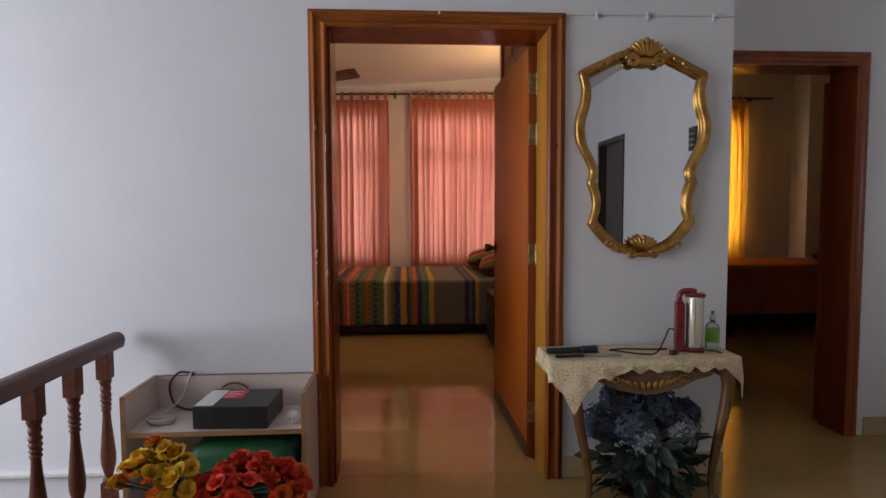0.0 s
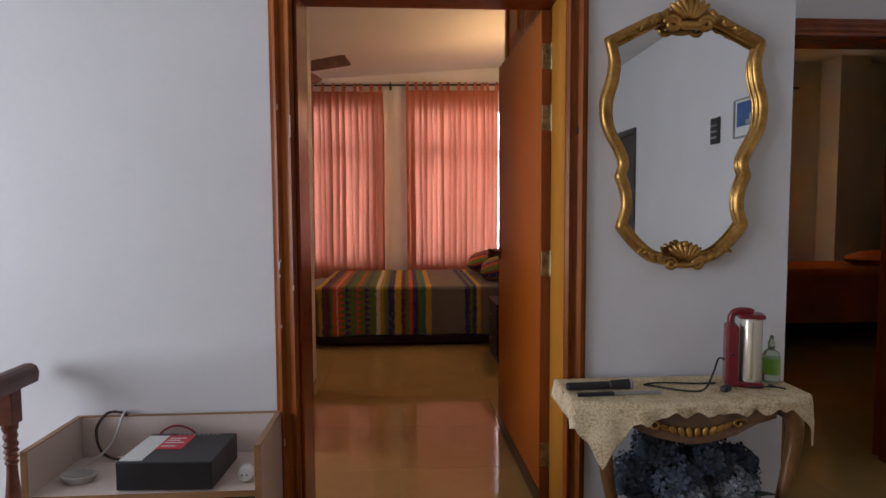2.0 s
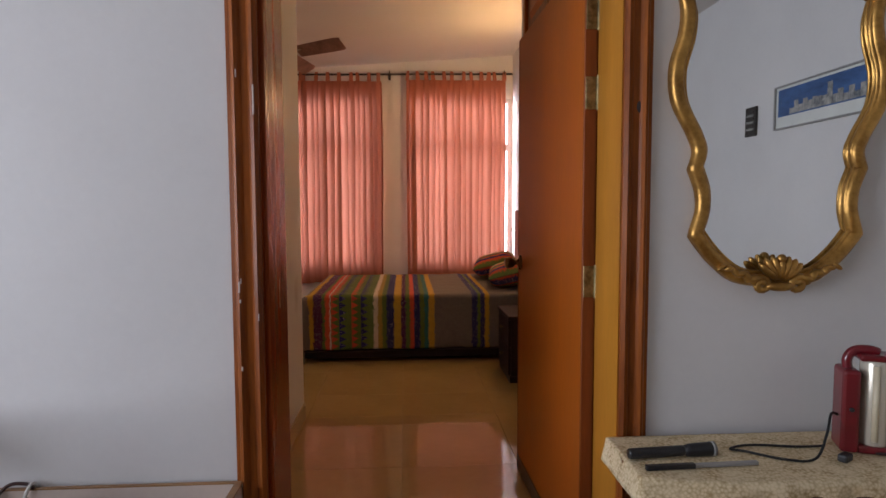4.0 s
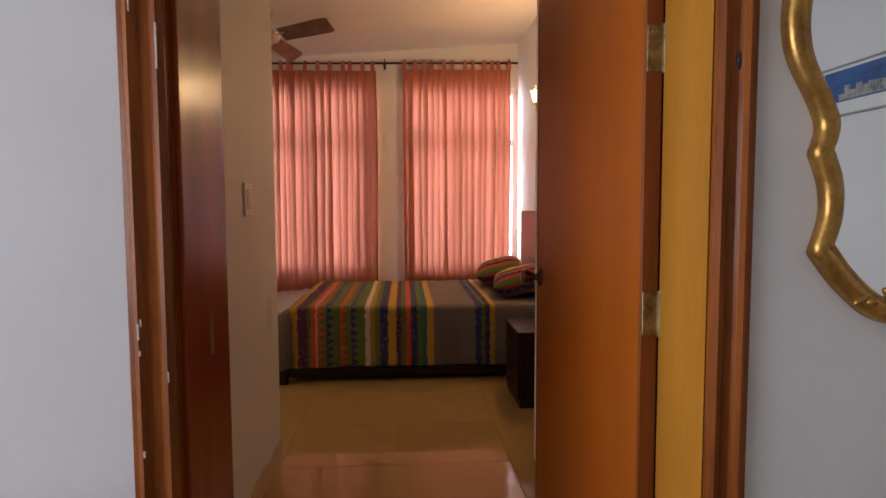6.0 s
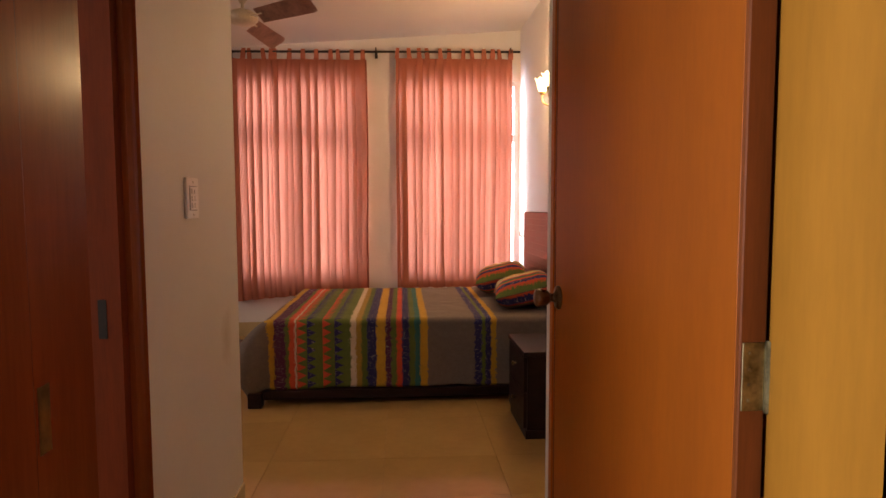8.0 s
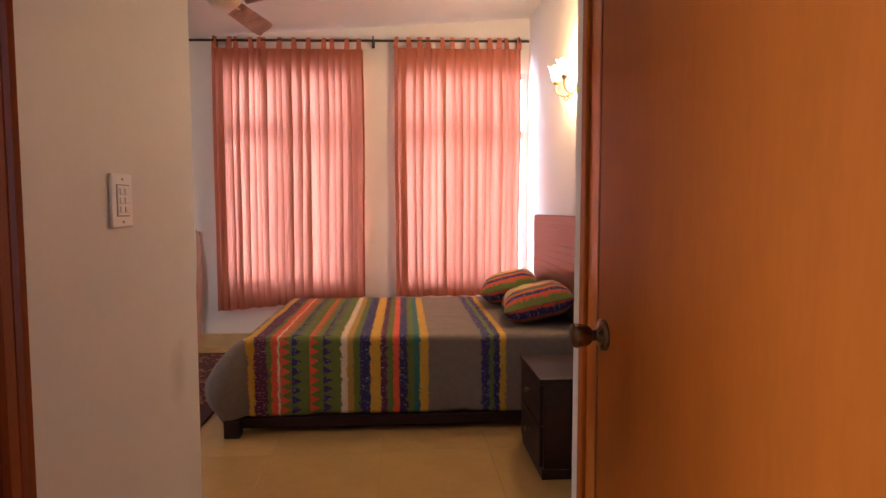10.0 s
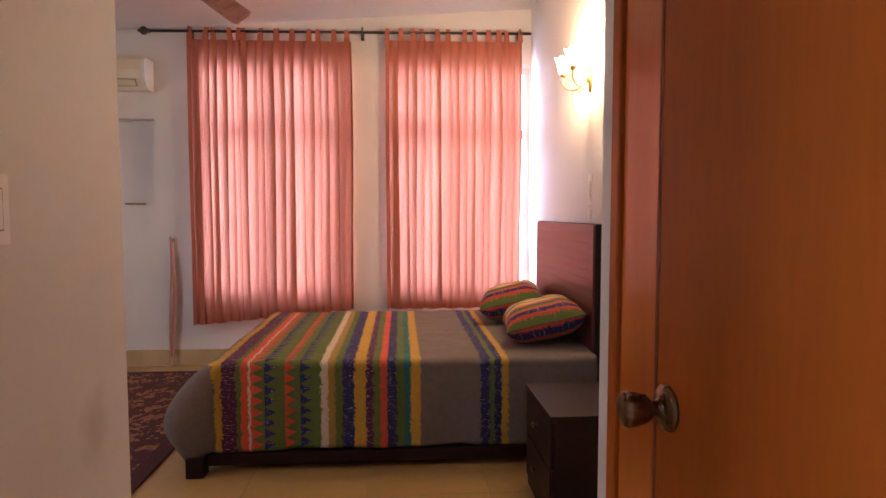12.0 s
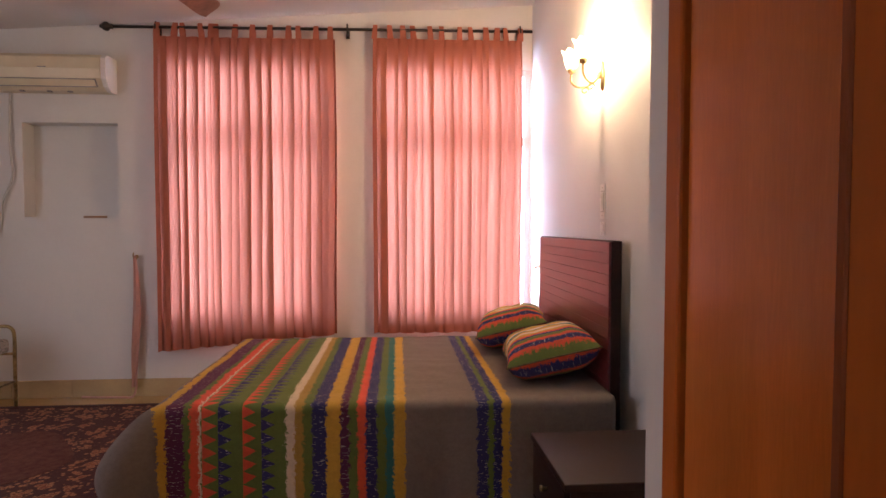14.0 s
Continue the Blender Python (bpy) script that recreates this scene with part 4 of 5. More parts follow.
for cx, cz, n, kind in ((-0.17, 0.41, 60, 0), (0.16, 0.36, 130, 1)):
    for i in range(n):
        a, q = rng.uniform(0, 6.283), math.sqrt(rng.random())
        wide = 0.15 if kind == 0 else 0.21
        dx, dy = q * wide * math.cos(a), q * wide * 0.7 * math.sin(a)
        z = cz + 0.075 * (1 - q * q) + rng.uniform(-0.05, 0.02) - 0.5 * max(0, -dy) - 0.05 * q
        fl = new("flower", ROSES[kind if rng.random() > 0.16 else 2])
        fl.parent = vase
        fl.matrix_basis = pose(cx + dx, dy, z, -dy * 260 + rng.uniform(-15, 15) + (25 if dy < 0 else 0), dx * 260 + rng.uniform(-15, 15), rng.uniform(0, 360)) @ Matrix.Scale(rng.uniform(0.52, 0.72), 4)
        if i % 2 == 0:
            part("stem", tube(B(), spline([(0, 0, 0.22), (cx * 0.5, dy * 0.4, 0.30), (cx + dx, dy, z)], 4), 0.003, 5), LEAF, vase)

# ---- console table by the mirror wall ----
tab = thing("console_table", (1.04, 2.62, 0), "small carved gilt-brown console table with cabriole legs", "console table")
tab.scale = (1, 1, 0.94)
bm = prism(B(), [(-0.40, 0.15), (0.40, 0.15), (0.42, 0.0), (0.38, -0.13), (0.2, -0.155), (0, -0.175), (-0.2, -0.155), (-0.38, -0.13), (-0.42, 0.0)], lambda p, k: Vector((p[0], p[1], 0.665 if k == 0 else 0.688)))
part("tabletop", bm, GILT_WOOD, tab)
bm = prism(B(), [(-0.30, 0.665), (0.30, 0.665), (0.30, 0.615), (0.22, 0.60), (0.14, 0.565), (0.05, 0.545), (0, 0.54), (-0.05, 0.545), (-0.14, 0.565), (-0.22, 0.60), (-0.30, 0.615)],
           lambda p, k: Vector((p[0], (-0.135 - 0.03 * (1 - (p[0] / 0.3) ** 2)) + (0 if k == 0 else 0.025), p[1])))
part("apron", bm, GILT_WOOD, tab, "carved gilt apron")
for i in range(9):
    t = (i - 4) / 4
    part("carved_lobe", ball(B(), t * 0.11, -0.168 + 0.008 * t * t, 0.583 + 0.02 * t * t, 0.012, 0.008, 0.02, 8, 6, pose(0, 0, 0, 0, t * 50, 0)), GOLD, tab, "", True)
for s in (-1, 1):
    bm = B()
    tube(bm, [(s * (0.15 + 0.03 * math.cos(a * 0.5) * (1 - a / 16)), -0.163, 0.61 + 0.022 * math.sin(a * 0.5) * (1 - a / 16)) for a in range(14)], 0.005, 6)
    part("carved_scroll", bm, GOLD, tab, "gilded carved scroll", True)
part("side_rail", boxes((-0.37, -0.35, -0.1, 0.13, 0.6, 0.665)), GILT_WOOD, tab)
part("side_rail", boxes((0.35, 0.37, -0.1, 0.13, 0.6, 0.665)), GILT_WOOD, tab)
for sx, sy in ((-1, -1), (1, -1)):
    x0, y0 = (-0.285 if sx < 0 else 0.355), (-0.115 if sy < 0 else 0.125)
    pts = spline([(x0 + sx * 0.0, y0, 0.665), (x0 + sx * 0.022, y0 + sy * 0.006, 0.57), (x0 + sx * 0.008, y0, 0.42), (x0 - sx * 0.03, y0, 0.22), (x0 - sx * 0.045, y0, 0.07), (x0 - sx * 0.028, y0 + sy * 0.004, 0.012)], 6)
    n = len(pts) - 1
    part("leg", tube(B(), pts, [0.034 - 0.020 * min(1, i / n * 1.25) + (0.008 if i > n - 3 else 0) for i in range(n + 1)], 12), GILT_WOOD, tab, "", True)


def drop(x):
    """How far the lace hangs below the table's edge at x."""
    d = 0.035 + 0.012 * abs(math.sin(x * 34)) + 0.006 * math.sin(x * 90)
    d += 0.19 * max(0, 1 - abs(x + 0.325) / 0.12) + 0.10 * max(0, 1 - abs(x - 0.43) / 0.10) + 0.045 * max(0, 1 - abs(x + 0.18) / 0.05)
    return d


def lace(u, v):
    x = -0.445 + 0.89 * u
    front = -0.165 + 0.05 * abs(x / 0.42) ** 3
    if v < 0.5:
        y = 0.14 + (front - 0.14) * v * 2
        z = 0.6935 + 0.0025 * noise.noise(Vector((x * 14, y * 14, 2)))
    else:
        h = (v - 0.5) * 2
        y = front - 0.012 * math.sin(min(1, h * 3) * 1.57) - 0.006 * math.sin(x * 55) * h
        z = 0.6935 - drop(x) * h
    over = max(0, abs(x) - 0.415)
    return Vector((x - math.copysign(over * 0.55, x), y, z - over * 2.2))


cl = tagged(part("lace_tablecloth", sheet(B(), 150, 60, lace), LACE, None, "", True), "ivory crocheted lace runner draped over the console table", "tablecloth")
cl.matrix_basis = pose(1.05, 2.62, 0) @ Matrix.Diagonal((1.02, 1, 0.94, 1))
sol = cl.modifiers.new("thickness", "SOLIDIFY")
sol.thickness, sol.offset = 0.003, 1

lamp = thing("emergency_lantern", (1.30, 2.62, 0.657), "dark red rechargeable lantern with a clear lamp tube", "lantern", turn=-22)
part("body", boxes((-0.070, -0.026, -0.045, 0.045, 0, 0.225), bev=0.009), RED_PLASTIC, lamp)
part("handle", tube(B(), spline([(-0.048, 0.0, 0.215), (-0.050, 0, 0.250), (-0.034, 0, 0.272), (0.0, 0, 0.276), (0.022, 0, 0.270)], 6), 0.013, 10), RED_PLASTIC, lamp, "", True)
part("base", boxes((-0.03, 0.058, -0.040, 0.040, 0, 0.020), bev=0.006), RED_PLASTIC, lamp)
part("cap", boxes((-0.03, 0.060, -0.038, 0.038, 0.250, 0.268), bev=0.007), RED_PLASTIC, lamp)
part("tube_cover", lathe(B(), [(0.034, 0.018), (0.037, 0.026), (0.037, 0.245), (0.034, 0.252)], 28, Matrix.Translation((0.018, 0, 0)), 14, 0.02), TUBE_GLASS, lamp, "silvery ribbed lamp cover", True)
part("lamp_tube", lathe(B(), [(0.008, 0.03), (0.008, 0.235)], 12, Matrix.Translation((0.010, -0.034, 0.004))), CREAM_PLASTIC, lamp, "", True)
part("switch_knob", lathe(B(), [(0.006, 0), (0.006, 0.006), (0.004, 0.008)], 12, Matrix.Translation((-0.048, -0.045, 0.12)) @ pose(0, 0, 0, 90, 0, 0)), BLACK, lamp)

bottle = thing("spray_bottle", (1.425, 2.66, 0.657), "small clear bottle with a green label", "bottle")
part("body", lathe(B(), [(0.028, 0), (0.032, 0.006), (0.032, 0.095), (0.026, 0.112), (0.012, 0.122), (0.011, 0.135)], 24), CLEAR, bottle, "", True)
part("label", lathe(B(), [(0.0326, 0.03), (0.0328, 0.032), (0.0328, 0.085), (0.0326, 0.087)], 24), GREEN_LIQUID, bottle, "green paper label", True)
part("cap", lathe(B(), [(0.013, 0.133), (0.013, 0.15), (0.008, 0.155), (0.006, 0.175)], 16), CLEAR, bottle, "", True)

torch = thing("flashlight", (0.63, 2.60, 0.672), "black metal flashlight lying on the lace", "flashlight", turn=4)
mx = pose(0, 0, 0, 0, 90, 0)
part("barrel", lathe(B(), [(0.012, 0.0), (0.014, 0.004), (0.014, 0.15), (0.013, 0.155)], 16, mx), BLACK, torch, "", True)
part("head", lathe(B(), [(0.013, 0.155), (0.017, 0.17), (0.019, 0.235), (0.017, 0.24)], 18, mx), BLACK, torch, "", True)
part("lens_ring", lathe(B(), [(0.0195, 0.232), (0.0195, 0.242)], 18, mx), GREY_PLASTIC, torch, "", True)
stick = thing("folding_ruler", (0.65, 2.535, 0.6615), "thin grey and black metal stick", "stick", turn=2)
part("shaft", boxes((0, 0.30, -0.006, 0.006, -0.004, 0.006), bev=0.002), GREY_PLASTIC, stick)
part("grip", boxes((0.0, 0.13, -0.0075, 0.0075, -0.005, 0.0075), bev=0.002), BLACK, stick)
cable("charger_cable", [(1.235, 2.64, 0.748), (1.20, 2.62, 0.758), (1.16, 2.58, 0.718), (1.11, 2.55, 0.666), (1.04, 2.56, 0.661), (0.96, 2.62, 0.661), (0.93, 2.64, 0.661), (1.0, 2.66, 0.661), (1.12, 2.64, 0.661), (1.2, 2.64, 0.661)], 0.0035, CABLE_BLACK, "black charging cable looping to the lantern")
cable("charger_cable", [(1.29, 2.57, 0.666), (1.33, 2.545, 0.673), (1.38, 2.54, 0.670), (1.41, 2.55, 0.661), (1.38, 2.60, 0.661)], 0.003, CABLE_BLACK, "short black cord beside the lantern")
plug = thing("charger_plug", (1.19, 2.55, 0.657), "small black charger plug", "plug", turn=30)
part("body", boxes((-0.02, 0.02, -0.012, 0.012, 0.0, 0.02), bev=0.005), BLACK, plug)

# hydrangeas in a pot under the table
rng = random.Random(9)
hyd = thing("hydrangea_pot", (1.07, 2.58, 0), "dusty blue artificial hydrangeas in a dark pot", "flowers")
part("pot", lathe(B(), [(0.075, 0), (0.085, 0.01), (0.105, 0.11), (0.11, 0.125), (0.10, 0.125)], 24), TERRACOTTA, hyd, "", True)
for k, (hx, hy, hz, r, mat) in enumerate(((-0.19, 0.02, 0.33, 0.085, PETAL_BLUE), (-0.06, -0.04, 0.34, 0.09, PETAL_BLUE), (0.07, 0.0, 0.40, 0.09, PETAL_BLUE), (-0.1, 0.03, 0.44, 0.085, PETAL_BLUE), (0.15, -0.04, 0.31, 0.085, PETAL_GREY), (-0.03, -0.07, 0.30, 0.07, PETAL_GREY), (0.2, 0.03, 0.36, 0.07, PETAL_BLUE))):
    bm = B()
    for i in range(120):
        z = 1 - 1.6 * (i + 0.5) / 120
        a = i * 2.39996
        n = Vector((math.sqrt(max(0, 1 - z * z)) * math.cos(a), math.sqrt(max(0, 1 - z * z)) * math.sin(a), z))
        c = Vector((hx, hy, hz)) + n * r * rng.uniform(0.85, 1.08)
        q = n.to_track_quat("Z", "Y").to_matrix() @ Euler((rng.uniform(-0.4, 0.4), rng.uniform(-0.4, 0.4), rng.uniform(0, 6))).to_matrix()
        s = rng.uniform(0.011, 0.017)
        for p in range(4):
            e = [Vector((0, 0, 0)), Vector((s * 0.9, -s * 0.6, 0.003)), Vector((s * 1.5, 0, 0.005)), Vector((s * 0.9, s * 0.6, 0.003))]
            rot = Matrix.Rotation(p * math.pi / 2, 3, "Z")
            bm.faces.new([bm.verts.new(c + q @ (rot @ w)) for w in e])
    part("flower_head", bm, mat, hyd)
    part("flower_core", ball(B(), hx, hy, hz - 0.01, r * 0.82, r * 0.82, r * 0.75, 14, 10), LEAF, hyd, "", True)
    part("stem", tube(B(), spline([(0, 0, 0.1), (hx * 0.4, hy * 0.4, 0.2), (hx, hy, hz)], 4), 0.004, 6), LEAF, hyd)
for i in range(130):
    a = rng.uniform(0, 6.28)
    c = Vector((0.17 * math.cos(a) * rng.uniform(0.3, 1.2), -0.02 + 0.11 * math.sin(a), rng.uniform(0.03, 0.30)))
    q = Euler((rng.uniform(-0.9, 0.9), rng.uniform(-0.9, 0.9), a)).to_matrix()
    L = rng.uniform(0.08, 0.13)
    bm = sheet(B(), 6, 4, lambda u, v: c + q @ Vector((L * u, L * 0.5 * (v - 0.5) * math.sin(math.pi * min(0.98, u * 0.9 + 0.08)), -0.3 * L * u * u + 0.1 * L * abs(v - 0.5))))
    part("leaf", bm, LEAF, hyd, "", True)

# ---- mirror ----
mir = thing("wall_mirror", (1.122, 2.79, 1.55), "gold baroque mirror with shell crests on the white wall", "mirror")
side = [[(0.0, 0.485), (0.10, 0.475), (0.2, 0.43), (0.292, 0.385)], [(0.292, 0.385), (0.276, 0.32), (0.282, 0.25), (0.306, 0.16), (0.298, 0.07), (0.252, -0.02), (0.235, -0.07), (0.247, -0.118)],
        [(0.247, -0.118), (0.225, -0.18), (0.222, -0.24), (0.241, -0.307)], [(0.241, -0.307), (0.185, -0.375), (0.11, -0.43), (0.0, -0.443)]]
path = []
for seg in side:
    path += spline([(x, 0, z) for x, z in seg], 8)[:-1]
path.append(Vector((0, 0, -0.443)))
loop = path + [Vector((-p.x, 0, p.z)) for p in path[-2:0:-1]]
bm = B()
tube(bm, [p + Vector((0, -0.020, 0)) for p in loop], 0.021, 12, True, 1.0)
part("mirror_frame", bm, GOLD, mir, "", True)
part("inner_bead", tube(B(), [Vector((p.x * 0.935, -0.024, p.z * 0.955 + 0.0)) for p in loop], 0.007, 8, True), GOLD, mir, "", True)
part("back_bead", tube(B(), [Vector((p.x * 1.03, -0.010, p.z * 1.02)) for p in loop], 0.012, 8, True), GOLD, mir, "", True)
bm = prism(B(), loop, lambda p, k: Vector((p.x * 0.97, -0.004 - 0.006 * k, p.z * 0.98)))
part("mirror_glass", bm, MIRROR, mir, "clear silvered glass")
for cz, size in ((0.470, 1.0), (-0.432, 0.85)):
    bm = B()
    for i in range(7):
        t = (i - 3) / 3
        ball(bm, 0.050 * size * math.sin(t * 1.1), -0.048, cz + size * (0.004 + 0.030 * math.cos(t * 1.0)), 0.0135 * size, 0.018, 0.042 * size, 10, 8, pose(0, 0, 0, 0, t * 48, 0))
    ball(bm, 0, -0.052, cz + 0.064 * size, 0.016 * size, 0.014, 0.016 * size, 10, 8)
    ball(bm, 0, -0.050, cz - 0.030 * size, 0.052 * size, 0.018, 0.017 * size, 14, 8)
    for s in (-1, 1):
        tube(bm, [(s * size * (0.064 + 0.032 * math.cos(a * 0.55) * (1 - a / 22)), -0.046, cz - 0.024 * size + 0.030 * size * math.sin(a * 0.55) * (1 - a / 22)) for a in range(18)], 0.0125 * size, 8)
        for j in range(5):
            k = 1 if cz > 0 else -0.8
            ball(bm, s * size * (0.095 + 0.021 * j), -0.046, cz + size * (0.012 - (0.006 + 0.0115 * j)) * k, (0.030 - 0.003 * j) * size, 0.014, (0.0145 - 0.0012 * j) * size, 10, 6, pose(0, 0, 0, 0, s * 28 * k + s * 32 * (-1) ** j, 0))
        ball(bm, s * size * 0.205, -0.044, cz - size * 0.050 * (1 if cz > 0 else -0.7), 0.020 * size, 0.010, 0.008 * size, 10, 6, pose(0, 0, 0, 0, s * (-30 if cz > 0 else 35), 0))
    part("shell_crest", bm, GOLD, mir, "carved gold shell and leaves", True)

# pictures on the wall across, seen in the mirror
pic = thing("framed_picture", (2.95, 0.50, 2.07), "wide framed photograph of a harbour city under blue sky", "picture")
part("picture_frame", boxes((-0.025, 0, -0.58, -0.565, -0.155, 0.175), (-0.025, 0, 0.565, 0.58, -0.155, 0.175), (-0.025, 0, -0.565, 0.565, -0.155, -0.143), (-0.025, 0, -0.565, 0.565, 0.163, 0.175)), GREY_PLASTIC, pic)
part("mount", boxes((-0.012, 0, -0.565, 0.565, -0.143, 0.163)), PAPER, pic)
part("print", boxes((-0.014, -0.012, -0.54, 0.54, -0.06, 0.145)), SEA, pic, "blue sky and sea print")
bm = boxes(*[(-0.0155, -0.014, -0.4 + 0.05 * i, -0.352 + 0.05 * i, -0.05, -0.01 + 0.05 * abs(math.sin(i * 1.7)) + (0.07 if i == 8 else 0)) for i in range(17)])
part("print", bm, CITY, pic, "pale city skyline")
pan = thing("carved_panel", (2.95, -0.40, 2.03), "small dark carved wooden wall panel", "wall ornament")
part("body", boxes((-0.022, 0, -0.075, 0.075, -0.12, 0.12), bev=0.004), DARK_CARVED, pan)
for i in range(7):
    part("carving", boxes((-0.028, -0.022, -0.05, 0.05, -0.10 + 0.028 * i, -0.083 + 0.028 * i), bev=0.002), CITY if i % 2 else DARK_CARVED, pan)

# ---- bedroom ----
# wardrobe built into the passage
wd = thing("built_in_wardrobe", (0.75, 3.05, 0), "tall varnished orange-brown built-in wardrobe with panelled upper doors", "wardrobe")
part("body", boxes((0.03, 0.62, 0.0, 1.555, 0, 3.12)), RED_WOOD, wd)
part("stile", boxes((-0.012, 0.03, 1.50, 1.555, 0, 3.12), bev=0.006), VENEER, wd)
part("stile", boxes((-0.012, 0.03, 0.0, 0.05, 0, 3.12), bev=0.006), CASING, wd)
part("rail", boxes((-0.010, 0.03, 0.05, 1.50, 2.22, 2.28), bev=0.004), CASING, wd)
for y0, y1 in ((0.055, 0.53), (0.535, 1.01), (1.015, 1.495)):
    part("door", boxes((0.0, 0.03, y0, y1, 0.08, 2.215), bev=0.004), WARDROBE, wd)
    up = part("upper_door", boxes((0.004, 0.03, y0, y1, 2.285, 3.05), bev=0.004), CASING, wd)
    bm = prism(B(), [(y0 + 0.08, 2.365), (y1 - 0.08, 2.365), (y1 - 0.08, 2.97), (y0 + 0.08, 2.97)], lambda p, k: Vector((0.004 - 0.014 * k, p[0] + k * (0.03 if p[0] < (y0 + y1) / 2 else -0.03), p[1] + k * (0.03 if p[1] < 2.6 else -0.03))))
    part("raised_panel", bm, VENEER, up)


# curtains on one rod
def curtain(name, x0, x1, z0a, z0b, z1, y, mat, label, folds, tabs, seed, deep=0.026):
    """A gathered curtain: flat panels with knife folds that lap over one another, and looped tabs."""
    rnd = random.Random(seed)
    c = thing(name, ((x0 + x1) / 2, y, z0a), label, "curtain")
    W = x1 - x0
    wide = [rnd.uniform(0.55, 1.5) for _ in range(folds)]
    edge = [0.0]
    for w in wide:
        edge.append(edge[-1] + w / sum(wide))
    lap = [rnd.uniform(0.38, 0.72) for _ in range(folds)]
    front = [rnd.uniform(0.58, 0.80) for _ in range(folds)]
    ph = [rnd.uniform(0, 6.28) for _ in range(folds + 1)]

    def outline(i, s, v):
        """Place across and depth in fold i at s from 0 to 1."""
        o = lap[i] * (0.92 + 0.22 * math.sin(3.1 * v + ph[i])) * (1.25 - 0.25 * min(1, v * 6))
        f = front[i] + 0.05 * math.sin(2.3 * v + ph[i] * 2)
        if s < 0.46:
            return f * s / 0.46, -1 + 0.25 * s
        if s < 0.70:
            k = (s - 0.46) / 0.24
            return f - o * k, -0.885 + 1.7 * k
        k = (s - 0.70) / 0.30
        return f - o + (1 - f + o) * k, 0.815 - 1.815 * k * k

    def f(u, v):
        q = min(u * folds, folds - 1e-6)
        px = pd = 0.0
        for ds in (-0.07, -0.035, 0.0, 0.035, 0.07):
            i = int(q)
            s = q - i + ds
            if s < 0 and i > 0:
                i, s = i - 1, s + 1
            elif s >= 1 and i < folds - 1:
                i, s = i + 1, s - 1
            a, d = outline(i, min(1.0, max(0.0, s)), v)
            px += (edge[i] + (edge[i + 1] - edge[i]) * a) / 5
            pd += d / 5
        i = int(q)
        amp = deep * (0.6 + 0.4 * min(1, v * 3)) * (0.85 + 0.25 * math.sin(ph[i] + 2 * v))
        ends = min(1, 12 * px, 12 * (1 - px))
        bow = 0.014 * math.sin(math.pi * min(1, v * 1.4)) * (px - 0.35)
        z_end = z0a + (z0b - z0a) * px + 0.006 * math.sin(q * 3.1 + ph[0])
        return Vector((-W / 2 + W * px + bow + 0.005 * math.sin(4 * v + ph[i]) * min(1, v * 4) * ends, amp * pd + 0.008 * math.sin(5 * px + 3 * v), (z1 + (z_end - z1) * v) - z0a))
    part("cloth", sheet(B(), folds * 20, 40, f), mat, c, "", True)
    part("heading", sheet(B(), folds * 20, 3, lambda u, v: f(u, v * 0.024) + Vector((0, -0.0025, 0.001))), mat, c, "", True)
    part("hem", sheet(B(), folds * 20, 2, lambda u, v: f(u, 0.972 + v * 0.028) + Vector((0, -0.0025, -0.001))), mat, c, "", True)
    for i in range(tabs):
        u = (i + 0.35 + rnd.uniform(-0.14, 0.14)) / (tabs - 0.3)
        p = f(min(0.985, max(0.015, u)), 0.0)
        lean = rnd.uniform(-0.012, 0.012)
        wv = rnd.uniform(0.021, 0.027)

        def loop_tab(a, b):
            s = a * 2 * math.pi
            zz = 0.052 + 0.058 * -math.cos(s) * 0.95
            return Vector((p.x + (b - 0.5) * 2 * wv * (1 - 0.25 * (zz / 0.11)) + lean * zz / 0.1, p.y * (1 - zz / 0.12) * 0.8 + 0.015 * math.sin(s), p.z + zz))
        part("tab", sheet(B(), 16, 2, loop_tab), mat, c, "", True)
    return c


curtain("curtain", -1.619, -0.222, 0.375, 0.495, 2.838, 8.395, PINK_CLOTH, "salmon-pink tab-top curtain drawn across a tall window", 19, 13, 3, 0.022)
curtain("curtain", 0.070, 1.275, 0.50, 0.50, 2.862, 8.395, PINK_CLOTH, "salmon-pink tab-top curtain hanging short of the corner", 17, 12, 8, 0.022)

rod = thing("curtain_rod", (-0.3, 8.395, 2.92), "dark iron curtain rod with a turned finial", "curtain rod")
slope = (2.94 - 2.899) / 3.35
zr = lambda x: 0.0 + slope * (x - 0.0) * 1.0 + (2.927 - 2.92)
pr = [(-1.63, 0, zr(-1.95)), (1.66, 0, zr(1.36))]
part("rod", tube(B(), pr, 0.012, 12), IRON, rod, "", True)
part("finial", lathe(B(), [(0.012, 0), (0.022, 0.006), (0.014, 0.014), (0.018, 0.02), (0.034, 0.04), (0.036, 0.055), (0.026, 0.075), (0.012, 0.083), (0.015, 0.092), (0.004, 0.102)], 20, Matrix.Translation((-1.62, 0, zr(-1.95))) @ pose(0, 0, 0, 0, -90, 0)), IRON, rod, "turned dark finial", True)
